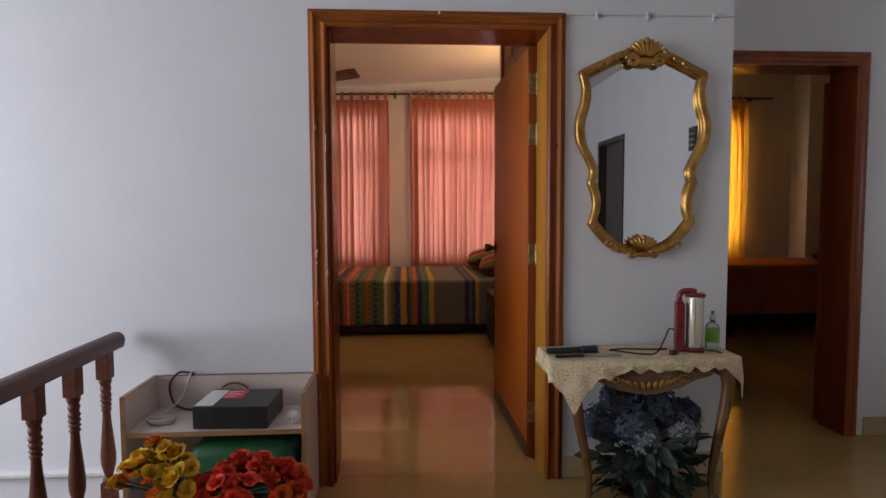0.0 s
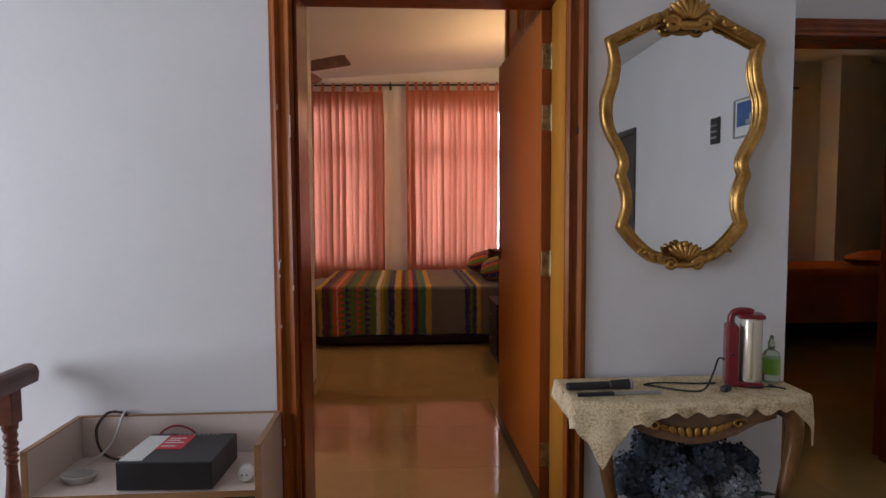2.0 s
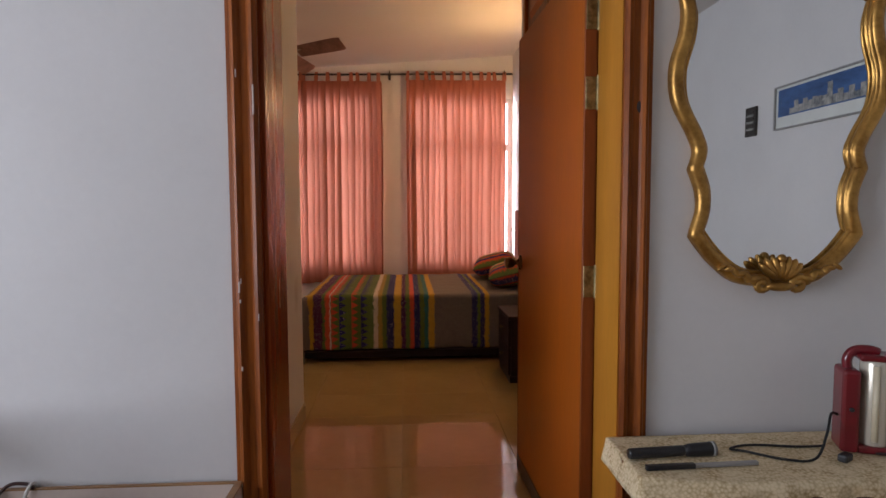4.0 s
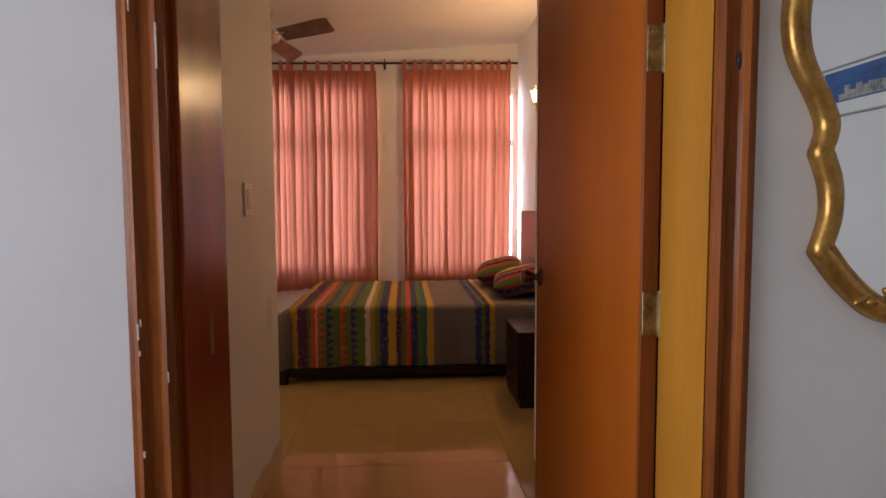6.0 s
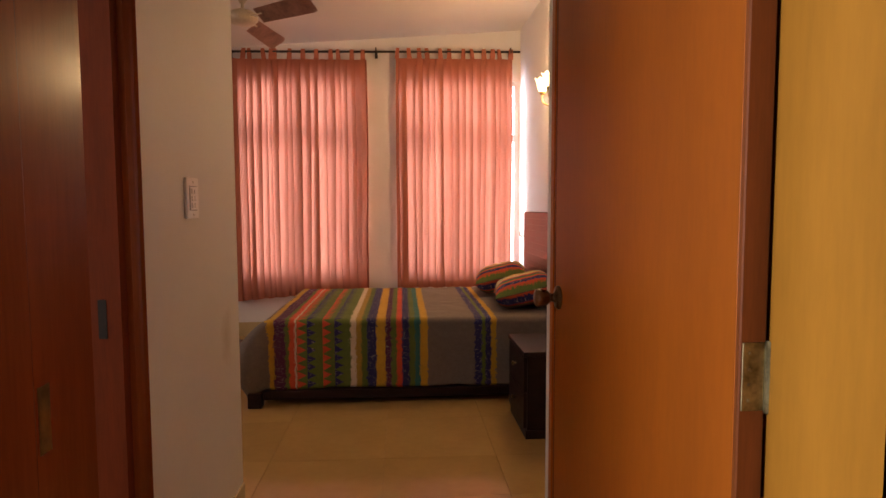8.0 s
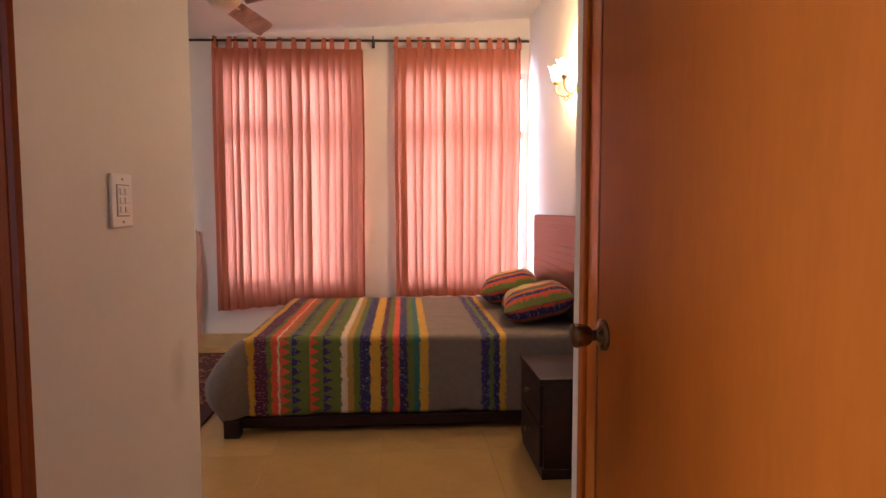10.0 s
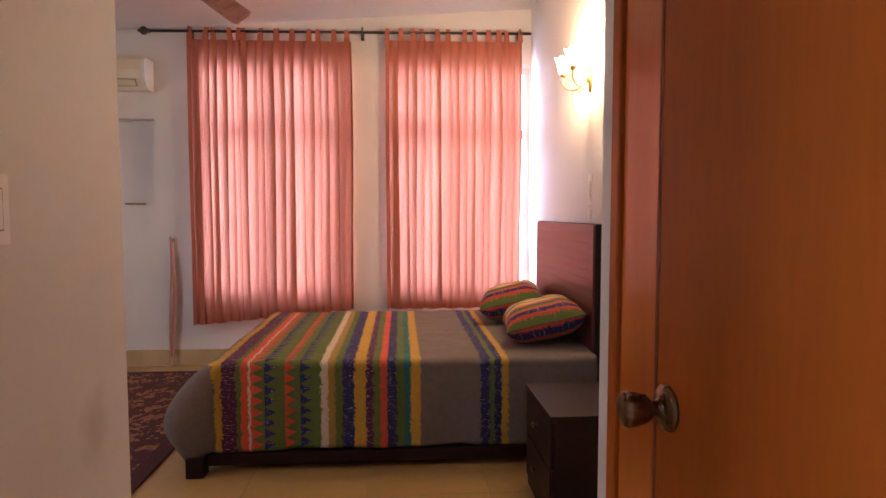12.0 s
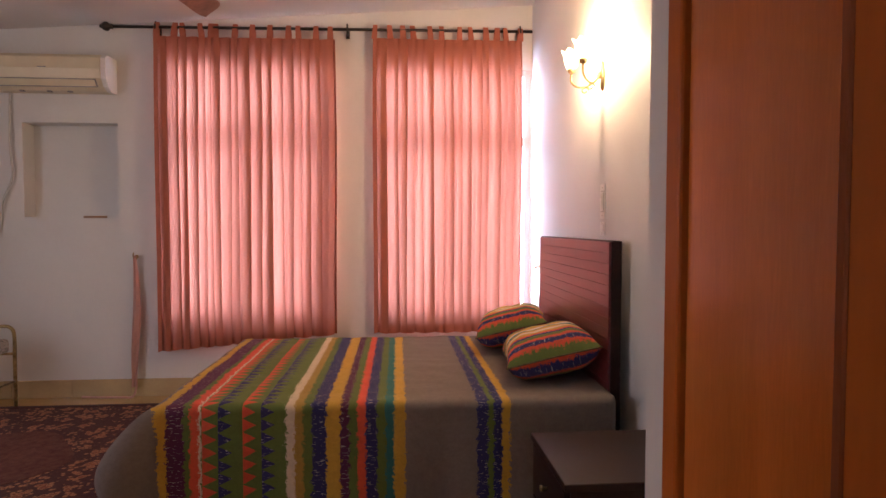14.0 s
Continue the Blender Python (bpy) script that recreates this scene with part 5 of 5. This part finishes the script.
for x in (-1.30, 0.17, 1.56):
    bm = box(B(), x - 0.008, x + 0.008, 0.0, 0.072, zr(x - 0.3) - 0.028, zr(x - 0.3) - 0.014, bev=0.002)
    tube(bm, [(x, 0.024 * math.cos(a / 10 * 6.283), zr(x - 0.3) + 0.020 * math.sin(a / 10 * 6.283)) for a in range(10)], 0.007, 6, True)
    box(bm, x - 0.014, x + 0.014, 0.072, 0.0835, zr(x - 0.3) - 0.05, zr(x - 0.3) + 0.03, bev=0.003)
    ball(bm, x, 0, zr(x - 0.3) + 0.034, 0.008, 0.008, 0.012, 8, 6)
    part("bracket", bm, IRON, rod, "", True)


# curtain hooks with tie-back sashes
def tieback(x, y, z, length, turn, label, puddle, mat):
    h = thing("curtain_hook", (x, y, z), "small brass curtain hook on the wall", "hook", turn=turn)
    part("rose", lathe(B(), [(0.016, 0), (0.016, 0.004), (0.008, 0.010)], 14, pose(0, 0, 0, 90, 0, 0)), BRASS, h, "", True)
    part("prong", tube(B(), spline([(0, -0.008, 0), (0, -0.05, -0.004), (0, -0.066, 0.016), (0, -0.055, 0.034)], 5), 0.005, 8), BRASS, h, "", True)
    part("prong", tube(B(), spline([(0, -0.03, -0.002), (0.018, -0.045, -0.014), (0.024, -0.05, -0.004)], 5), 0.004, 8), BRASS, h, "", True)
    s = thing("tieback_sash", (x, y - 0.045, z), label, "tieback", turn=turn)
    bm = sheet(B(), 40, 6, lambda u, v: Vector(((v - 0.5) * (0.02 + 0.05 * math.sin(min(1.0, u * 1.1) * 2.6)) + 0.012 * math.sin(u * 5), 0.012 * math.sin(v * 8 + 4 * u), 0.012 - length * u)))
    part("sash", bm, mat, s, "", True)
    if puddle:
        part("tail", tube(B(), spline([(0.0, 0, -length + 0.03), (-0.02, -0.02, 0.016 - z), (-0.10, -0.03, 0.012 - z), (-0.25, -0.02, 0.012 - z), (-0.42, 0.0, 0.012 - z)], 6), 0.008, 8, False, 0.6), PINK_SASH, s, "", True)


tieback(-1.812, 8.48, 1.121, 1.05, 0, "faded pink sash hanging from its hook to the floor", True, PINK_SASH)
tieback(1.38, 8.15, 1.05, 0.35, -90, "dusky red sash hanging on the wall", False, RED_SASH)

# bed
bed = thing("double_bed", (0.25, 7.05, 0), "double bed with a wine-brown headboard", "bed")
part("frame", boxes((-0.97, 1.0, -0.71, 0.72, 0.095, 0.30), bev=0.006), DARK_WOOD, bed)
part("base_rail", boxes((-1.10, 1.0, -0.86, 0.72, 0.035, 0.095), bev=0.006), DARK_WOOD, bed)
for sx in (-1.16, 0.92):
    for sy in (-0.93, 0.62):
        part("leg", boxes((sx, sx + 0.09, sy, sy + 0.09, 0, 0.10), bev=0.004), DARK_WOOD, bed)
hb = part("headboard", boxes((1.035, 1.085, -0.71, 0.69, 0.0, 1.295), bev=0.006), DARK_WOOD, bed, "dark wooden headboard")
n = 15
for i in range(n):
    z = 0.50 + i * 0.0526
    part("slat", boxes((1.024, 1.036, -0.70, 0.68, z, z + 0.0519), bev=0.0015), HEADBOARD, hb, "wine-red veneered slat" if i == 0 else "")
part("mattress", box(B(), -1.0, 1.01, -0.78, 0.72, 0.30, 0.555, bev=0.05, seg=4), SHEET, bed, "", True)

BX0, BX1, BY0, BY1, BZ = -0.775, 1.262, 6.245, 7.79, 0.578
HANG = 0.49


def spread(u, v):
    """Top, front drop (y) and foot drop (x), with a flared corner."""
    s = BX1 - u * (BX1 - BX0 + HANG * 0.98)
    t = BY1 - v * (BY1 - BY0 + HANG)
    dx, dy = max(0.0, BX0 - s), max(0.0, BY0 - t)
    x, y = max(s, BX0), max(t, BY0)
    z = BZ + 0.007 * noise.noise(Vector((s * 3, t * 3, 0))) + 0.005 * noise.noise(Vector((s * 11, t * 11, 5)))
    r = 0.03
    if dx or dy:
        ang = math.atan2(dy, dx)
        corner = math.sin(2 * ang)
        d = math.hypot(dx, dy) * (1 - 0.09 * corner)
        turn = r * math.sin(min(1.57, d / r))
        fall = max(0, d - r * 0.57) if d > r * 1.57 else r * (1 - math.cos(d / r))
        ripple = 0.010 * (d / HANG) * (math.sin((s if dy > dx else t) * 9 + 1) + 0.6 * math.sin((s if dy > dx else t) * 23))
        flare = 0.15 * corner * math.sin(min(2.7, d * 5))
        x -= math.cos(ang) * (turn + ripple + 0.13 * math.sin(min(2.3, d * 4.7)) + flare)
        y -= math.sin(ang) * (turn + 0.006 + ripple + flare)
        z = max(z - fall, 0.045)
    return Vector((x, y, z))


sp = tagged(part("bedspread", sheet(B(), 120, 110, spread, lambda u, v: (BX1 - u * (BX1 - BX0 + HANG * 0.98), v * (BY1 - BY0 + HANG))), SPREAD, None, "", True), "grey bedspread with bright hand-painted stripes draped over the bed", "bedspread")
sol = sp.modifiers.new("thickness", "SOLIDIFY")
sol.thickness, sol.offset = 0.006, -1


def pillow(place, turn, tilt, roll, size):
    p = thing("pillow", place, "plump pillow in a multicoloured striped case", "pillow", "bed pillows")
    p.matrix_basis = pose(*place, tilt, roll, turn)
    L, Wd, H = size

    def skin(sign):
        def f(u, v):
            a, b = 2 * u - 1, 2 * v - 1
            puff = max(0, (1 - abs(a) ** 4)) ** 0.5 * max(0, (1 - abs(b) ** 4)) ** 0.5
            pinch = 1 - 0.07 * (1 - a * a) * abs(b) ** 3
            pin2 = 1 - 0.07 * (1 - b * b) * abs(a) ** 3
            w = 0.008 * noise.noise(Vector((a * 3, b * 3, sign * 2)))
            return Vector((a * L / 2 * pin2, b * Wd / 2 * pinch, sign * (H / 2 * puff) + w * puff))
        return f
    part("case_top", sheet(B(), 28, 22, skin(1), lambda u, v: ((u - 0.5) * 0.66, v * Wd)), PILLOW_CLOTH, p, "", True)
    part("case_bottom", sheet(B(), 28, 22, skin(-1), lambda u, v: ((u - 0.5) * 0.66 + 0.03, v * Wd)), PILLOW_CLOTH, p, "", True)
    part("piping", tube(B(), [skin(1)(*q) for q in [(i / 20, 0) for i in range(20)] + [(1, i / 20) for i in range(20)] + [(1 - i / 20, 1) for i in range(20)] + [(0, 1 - i / 20) for i in range(20)]], 0.004, 6, True), PILLOW_SEAM, p, "", True)


pillow((1.06, 6.70, 0.705), 82, -14, 4, (0.68, 0.47, 0.235))
pillow((1.00, 7.36, 0.725), 78, -14, 3, (0.60, 0.44, 0.235))

# nightstand
ns = thing("nightstand", (1.09, 5.72, 0), "dark wenge bedside cabinet with two drawers", "nightstand")
part("top", boxes((-0.28, 0.275, -0.255, 0.25, 0.482, 0.51), bev=0.004), DARK_WOOD, ns)
part("body", boxes((-0.255, 0.265, -0.24, 0.235, 0.05, 0.482)), DARK_WOOD, ns)
part("plinth", boxes((-0.265, 0.26, -0.25, 0.24, 0.0, 0.05), bev=0.003), DARK_WOOD, ns)
for z in (0.06, 0.27):
    dr = part("drawer", boxes((-0.275, -0.255, -0.232, 0.228, z, z + 0.203), bev=0.003), DARK_WOOD, ns)
    part("knob", lathe(B(), [(0.006, 0), (0.006, 0.012), (0.013, 0.018), (0.012, 0.026), (0.004, 0.029)], 14, Matrix.Translation((-0.275, 0, z + 0.115)) @ pose(0, 0, 0, 0, -90, 0)), STEEL, dr, "small metal knob", True)


# wall lamp
def tulip(bm, m):
    prof = [(0.012, 0.0), (0.026, 0.006), (0.037, 0.03), (0.041, 0.055), (0.046, 0.08), (0.055, 0.098)]
    segs = 30
    rings = []
    for j, (r, z) in enumerate(prof):
        k = j / (len(prof) - 1)
        rings.append([bm.verts.new(m @ Vector((r * (1 + 0.10 * k * math.cos(6 * 6.2832 * i / segs)) * math.cos(6.2832 * i / segs), r * (1 + 0.10 * k * math.cos(6 * 6.2832 * i / segs)) * math.sin(6.2832 * i / segs), z + 0.008 * k * math.cos(6 * 6.2832 * i / segs)))) for i in range(segs)])
    for p, q in zip(rings, rings[1:]):
        for i in range(segs):
            bm.faces.new((p[i], p[(i + 1) % segs], q[(i + 1) % segs], q[i]))
    return bm


sc = thing("wall_sconce", (1.38, 6.76, 2.185), "two-arm antique brass wall lamp with lit tulip shades", "wall lamp")
bm = prism(B(), [(0.030 * math.sin(a / 12 * 6.2832) * (1 - 0.25 * math.cos(a / 12 * 6.2832)), 0.085 * math.cos(a / 12 * 6.2832)) for a in range(12)], lambda p, k: Vector((-0.014 * k, p[0] * (1 - 0.3 * k), p[1] * (1 - 0.12 * k))))
ball(bm, -0.022, 0, 0.0, 0.016, 0.016, 0.022, 10, 8)
part("backplate", bm, BRASS, sc, "", True)
for s, off in ((-1, 0.0), (1, 0.0)):
    yx = s * 0.105
    arm = spline([(-0.02, 0, 0.0), (-0.06, s * 0.03, -0.045), (-0.11, s * 0.075, -0.05), (-0.145, yx, -0.015), (-0.145, yx, 0.04)], 8)
    bm = tube(B(), arm, 0.006, 8)
    tube(bm, [(-0.085 + 0.024 * math.cos(a * 0.5) * (1 - a / 18), s * 0.05, -0.075 + 0.022 * math.sin(a * 0.5) * (1 - a / 18)) for a in range(14)], 0.004, 6)
    part("arm", bm, BRASS, sc, "", True)
    part("cup", lathe(B(), [(0.008, 0), (0.02, 0.008), (0.022, 0.026), (0.014, 0.03)], 18, Matrix.Translation((-0.145, yx, 0.032))), BRASS, sc, "", True)
    sh = part("shade", tulip(B(), Matrix.Translation((-0.145, yx, 0.055))), SHADE, sc, "frosted glass tulip shade, lit", True)
    sh.visible_shadow = False
    bulb("sconce_bulb", (1.38 - 0.145, 6.76 + yx, 2.185 + 0.12), 19)


# switches and sockets
def plate(name, place, turn, wide, high, label, rows, thick=0.010):
    p = thing(name, place, label, "light switch" if "switch" in name else "socket", turn=turn)
    t = thick
    part("plate", boxes((-wide / 2, wide / 2, -t, 0, -high / 2, high / 2), bev=0.003), SWITCH_WHITE, p)
    part("seam", boxes((-wide * 0.31, wide * 0.31, -t - 0.0008, -t, -high * 0.30, high * 0.30)), GREY_PLASTIC, p)
    part("insert", boxes((-wide * 0.28, wide * 0.28, -t - 0.0025, -t - 0.0008, -high * 0.28, high * 0.28), bev=0.0008), SWITCH_WHITE, p)
    for i in range(rows):
        z = -high * 0.25 + (high * 0.5) * (i + 0.5) / rows
        for dx in (-wide * 0.12, wide * 0.12):
            part("rocker", boxes((dx - wide * 0.09, dx + wide * 0.09, -t - 0.006, -t - 0.0025, z - high * 0.06, z + high * 0.06), bev=0.0015), SWITCH_WHITE, p)
    for z in (-high * 0.4, high * 0.4):
        part("screw", lathe(B(), [(0.003, 0), (0.003, 0.001)], 8, Matrix.Translation((0, -t, z)) @ pose(0, 0, 0, 90, 0, 0)), STEEL, p)


plate("light_switch", (-0.6, 4.272, 1.367), 90, 0.114, 0.14, "white switch plate on the cream passage wall", 3)
plate("light_switch", (1.38, 6.74, 1.50), -90, 0.075, 0.19, "white bedside switch plate on the wall", 3, 0.005)
plate("wall_socket", (1.38, 6.74, 1.352), -90, 0.075, 0.075, "white socket with a plug beside the bed", 1, 0.005)
plate("light_switch", (2.95, 2.9, 1.35), -90, 0.085, 0.135, "white switch plate on the landing wall", 2)

# air conditioner
ac = thing("air_conditioner", (-2.385, 8.48, 2.40), "cream split air conditioner mounted above the niche", "air conditioner")
ac.scale = (1, 1, 0.93)
prof = [(0, 0.0), (-0.10, 0.0), (-0.155, 0.03), (-0.19, 0.085), (-0.20, 0.16), (-0.195, 0.25), (-0.17, 0.28), (0, 0.285)]
part("body", prism(B(), prof, lambda p, k: Vector((-0.42 + 0.84 * k, p[0], p[1]))), CREAM_PLASTIC, ac)
for s in (-1, 1):
    part("end_cap", prism(B(), [(y * 1.01, -0.004 + z * 1.02) for y, z in prof], lambda p, k: Vector((s * (0.42 + 0.03 * k), p[0] * (1 - 0.06 * k), p[1]))), WHITE_PLASTIC, ac, "white plastic end cap")
part("front_panel", prism(B(), [(-0.19, 0.095), (-0.203, 0.16), (-0.199, 0.25), (-0.196, 0.25), (-0.196, 0.16), (-0.186, 0.095)], lambda p, k: Vector((-0.415 + 0.83 * k, p[0] - 0.003, p[1]))), CREAM_PLASTIC, ac)
part("air_slot", prism(B(), [(-0.150, 0.022), (-0.189, 0.078), (-0.193, 0.082), (-0.154, 0.022)], lambda p, k: Vector((-0.38 + 0.76 * k, p[0] - 0.001, p[1]))), GREY_PLASTIC, ac, "dark outlet slot")
part("louvre", prism(B(), [(-0.157, 0.028), (-0.190, 0.072), (-0.197, 0.072), (-0.164, 0.026)], lambda p, k: Vector((-0.37 + 0.74 * k, p[0] - 0.003, p[1]))), CREAM_PLASTIC, ac)
part("badge", boxes((-0.03, 0.03, -0.210, -0.205, 0.165, 0.172)), GREY_PLASTIC, ac, "small unreadable maker's mark")
for x in (-0.2, 0.0, 0.15):
    part("clip", boxes((x - 0.015, x + 0.015, -0.12, -0.09, -0.012, 0.0), bev=0.002), GREY_PLASTIC, ac)
cable("drain_hose", [(-2.73, 8.46, 2.40), (-2.735, 8.455, 2.0), (-2.72, 8.45, 1.75), (-2.80, 8.455, 1.55), (-2.84, 8.46, 1.3)], 0.008, CABLE_WHITE, "white drain hose hanging from the air conditioner")
tagged(part("niche_handle", boxes((-2.205, -2.03, 8.464, 8.48, 1.430, 1.446), bev=0.003), EDGING), "short wooden strip at the niche sill", "ledge")

# ceiling fan
fx, fy, fz = -1.10, 7.00, 2.81
fan = thing("ceiling_fan", (fx, fy, fz), "three-blade ceiling fan in brown and brass", "ceiling fan")
ztop = ceiling_z(fx) - fz
part("downrod", tube(B(), [(0, 0, 0.05), (0, 0, ztop)], 0.013, 12), FAN_METAL, fan, "", True)
part("canopy", lathe(B(), [(0.018, ztop - 0.09), (0.055, ztop - 0.03), (0.06, ztop + 0.004)], 24), FAN_METAL, fan, "", True)
part("motor", lathe(B(), [(0.03, -0.055), (0.085, -0.045), (0.115, -0.015), (0.115, 0.02), (0.085, 0.045), (0.03, 0.065)], 32), FAN_METAL, fan, "", True)
for a in (-34, 79, 202):
    bm = B()
    rot = pose(0, 0, 0, 0, 0, a)
    sheet_pts = lambda u, v: Vector((0.17 + 0.55 * u, (v - 0.5) * (0.11 + 0.045 * u) * (1 - 0.35 * max(0, u - 0.9) * 10 * abs(2 * v - 1)), -0.01 - 0.075 * (v - 0.5)))
    sheet(bm, 12, 4, sheet_pts)
    bmesh.ops.solidify(bm, geom=bm.faces[:], thickness=0.006)
    bl = part("blade", bm, FAN_WOOD, fan)
    bl.matrix_basis = rot
    ir = part("blade_iron", boxes((0.09, 0.22, -0.022, 0.022, -0.006, 0.002), bev=0.003), FAN_METAL, bl)

# rug
rug = thing("rug", (-2.13, 7.12, 0), "red and beige patterned oriental rug on the tiles", "rug")
part("field", boxes((-1.02, 0.92, -1.3, 1.05, 0.0005, 0.012), bev=0.003), RUG, rug)
part("border", boxes((0.92, 1.02, -1.4, 1.1, 0.0005, 0.0125), (-1.12, -1.02, -1.4, 1.1, 0.0005, 0.0125), (-1.02, 0.92, -1.4, -1.3, 0.0005, 0.0125), (-1.02, 0.92, 1.05, 1.1, 0.0005, 0.0125)), RUG_BAND, rug, "dark woven border")
bm = prism(B(), [(0.56 * math.cos(a / 32 * 6.2832) * (1 + 0.06 * math.cos(a)), 0.52 * math.sin(a / 32 * 6.2832) * (1 + 0.06 * math.cos(a))) for a in range(32)], lambda p, k: Vector((p[0] - 0.09, p[1] - 0.02, 0.0122 + 0.002 * k)))
part("medallion", bm, RUG_DARK, rug, "dark red central medallion")

# tubular chair
ch = thing("metal_chair", (-2.83, 8.02, 0), "gold tubular metal chair with a zebra-striped cushion", "chair")
for y in (-0.22, 0.22):
    part("leg_frame", tube(B(), spline([(0.22, y, 0.0), (0.22, y, 0.35), (0.22, y, 0.55), (0.19, y, 0.605), (0.12, y, 0.615), (-0.18, y, 0.615), (-0.24, y, 0.57), (-0.25, y, 0.3), (-0.25, y, 0.0)], 6), 0.013, 10), BRASS, ch, "", True)
part("cross_bar", tube(B(), [(0.22, -0.22, 0.20), (0.22, 0.22, 0.20)], 0.010, 8), BRASS, ch, "", True)
part("cross_bar", tube(B(), [(-0.25, -0.22, 0.20), (-0.25, 0.22, 0.20)], 0.010, 8), BRASS, ch, "", True)
part("side_bar", tube(B(), [(-0.25, -0.22, 0.22), (0.22, -0.22, 0.22)], 0.010, 8), BRASS, ch, "", True)
part("cushion", box(B(), -0.23, 0.21, -0.2, 0.2, 0.42, 0.53, bev=0.035, seg=4), ZEBRA, ch, "black and white zebra-striped cushion", True)
part("seat_bar", tube(B(), [(-0.25, -0.2, 0.41), (0.22, -0.2, 0.41)], 0.010, 8), BRASS, ch, "", True)
part("seat_bar", tube(B(), [(-0.25, 0.2, 0.41), (0.22, 0.2, 0.41)], 0.010, 8), BRASS, ch, "", True)

# ---- second bedroom ----
bed2 = thing("second_bed", (4.2, 6.1, 0), "bed under a rust-orange cover in the dim second bedroom", "bed")
part("frame", boxes((-1.0, 1.2, -0.30, 0.65, 0.14, 0.30)), DARK_WOOD, bed2)
for sx in (-0.95, 1.05):
    part("leg", boxes((sx, sx + 0.08, -0.28, -0.2, 0, 0.16)), DARK_WOOD, bed2)
part("mattress", box(B(), -1.0, 1.2, -0.30, 0.62, 0.28, 0.72, bev=0.05, seg=3), SHEET, bed2, "", True)
hb2 = part("headboard", prism(B(), [(-0.5, 0.2), (0.55, 0.2), (0.55, 0.95), (0.35, 1.08), (0.0, 1.12), (-0.35, 1.08), (-0.5, 0.95)], lambda p, k: Vector((1.2 + 0.06 * k, p[0] + 0.1, p[1]))), RED_WOOD, bed2)
cov = tagged(part("bedcover", sheet(B(), 40, 30, lambda u, v: Vector((3.17 + 2.2 * u, (6.66 - v * 1.2) if v < 0.73 else 5.784 - 0.012 * math.sin(u * 60) * (v - 0.73) * 4, 0.742 if v < 0.73 else 0.742 - (v - 0.73) / 0.27 * 0.50))), ORANGE_COVER, None, "", True), "plain rust-orange bedcover hanging over the side", "bedcover")
pl = thing("pillow", (4.75, 6.12, 0.80), "rust-brown pillow with a dark piped edge", "pillow")
bm = B()
ball(bm, 0, 0, 0, 0.34, 0.24, 0.09, 24, 14)
part("case", bm, ORANGE_COVER, pl, "", True)
part("piping", tube(B(), [(0.345 * math.cos(a / 32 * 6.2832), 0.245 * math.sin(a / 32 * 6.2832), -0.004) for a in range(32)], 0.012, 6, True), RUG_BAND, pl, "dark red piping", True)
curtain("curtain", 3.25, 4.02, 0.35, 0.35, 2.52, 6.80, YELLOW_CLOTH, "amber-yellow curtain in the second bedroom", 8, 8, 12)
rod2 = thing("curtain_rod", (3.7, 6.80, 2.60), "dark curtain rod in the second bedroom", "curtain rod")
part("rod", tube(B(), [(-0.5, 0, 0), (0.6, 0, 0)], 0.012, 10), IRON, rod2, "", True)
part("bracket", boxes((0.35, 0.37, 0, 0.1, -0.02, 0.0)), IRON, rod2)
part("bracket", boxes((-0.47, -0.45, 0, 0.1, -0.02, 0.0)), IRON, rod2)

# ---- bathroom glimpse ----
bt = thing("wall_tiling", (-2.4, 4.738, 0), "white glazed bathroom tiles with dark floral accents", "tiling", kind="structure")
for i in range(8):
    for j in range(11):
        deco = (j in (4, 7)) and i % 2 == 1
        part("tile", boxes((i * 0.21 + 0.001, i * 0.21 + 0.209, 0, 0.01, j * 0.25 + 0.001, j * 0.25 + 0.249)), DECOR if deco else BATH_TILE, bt)
structure("ceiling_bathroom", boxes((-2.4, -0.72, 3.03, 4.73, 2.7, 2.75)), CEIL, "white bathroom ceiling", "ceiling")

# ---- floor tiles ----
TILE_ME = {}


def floor_tiles(x0, x1, y0, y1, sx, sy, size=0.6):
    i0, i1 = math.floor((x0 - sx) / size), math.ceil((x1 - sx) / size)
    j0, j1 = math.floor((y0 - sy) / size), math.ceil((y1 - sy) / size)
    for i in range(i0, i1):
        for j in range(j0, j1):
            a, b = max(x0, sx + i * size), min(x1, sx + (i + 1) * size)
            c, d = max(y0, sy + j * size), min(y1, sy + (j + 1) * size)
            if b - a < 0.02 or d - c < 0.02:
                continue
            key = (round(b - a, 3), round(d - c, 3))
            if key not in TILE_ME:
                bm = box(B(), 0.0006, b - a - 0.0006, 0.0006, d - c - 0.0006, -0.03, 0.0, bev=0.0006, seg=1)
                me = bpy.data.meshes.new("tile")
                bm.to_mesh(me)
                bm.free()
                me.materials.append(TILE)
                TILE_ME[key] = me
            t = new("tile", TILE_ME[key])
            t.parent = floor
            t.location = (a, c, 0)


floor_tiles(-1.25, 2.95, -4.0, 2.87, 0.21, 2.87)
floor_tiles(1.563, 5.6, 2.87, 6.9, 0.21, 2.87)
floor_tiles(-0.72, 1.38, 2.87, 4.83, 0.02, 2.87)
floor_tiles(-2.4, -0.72, 3.03, 4.73, 0.02, 2.87)
floor_tiles(-3.7, 1.38, 4.83, 8.48, 0.02, 2.87)
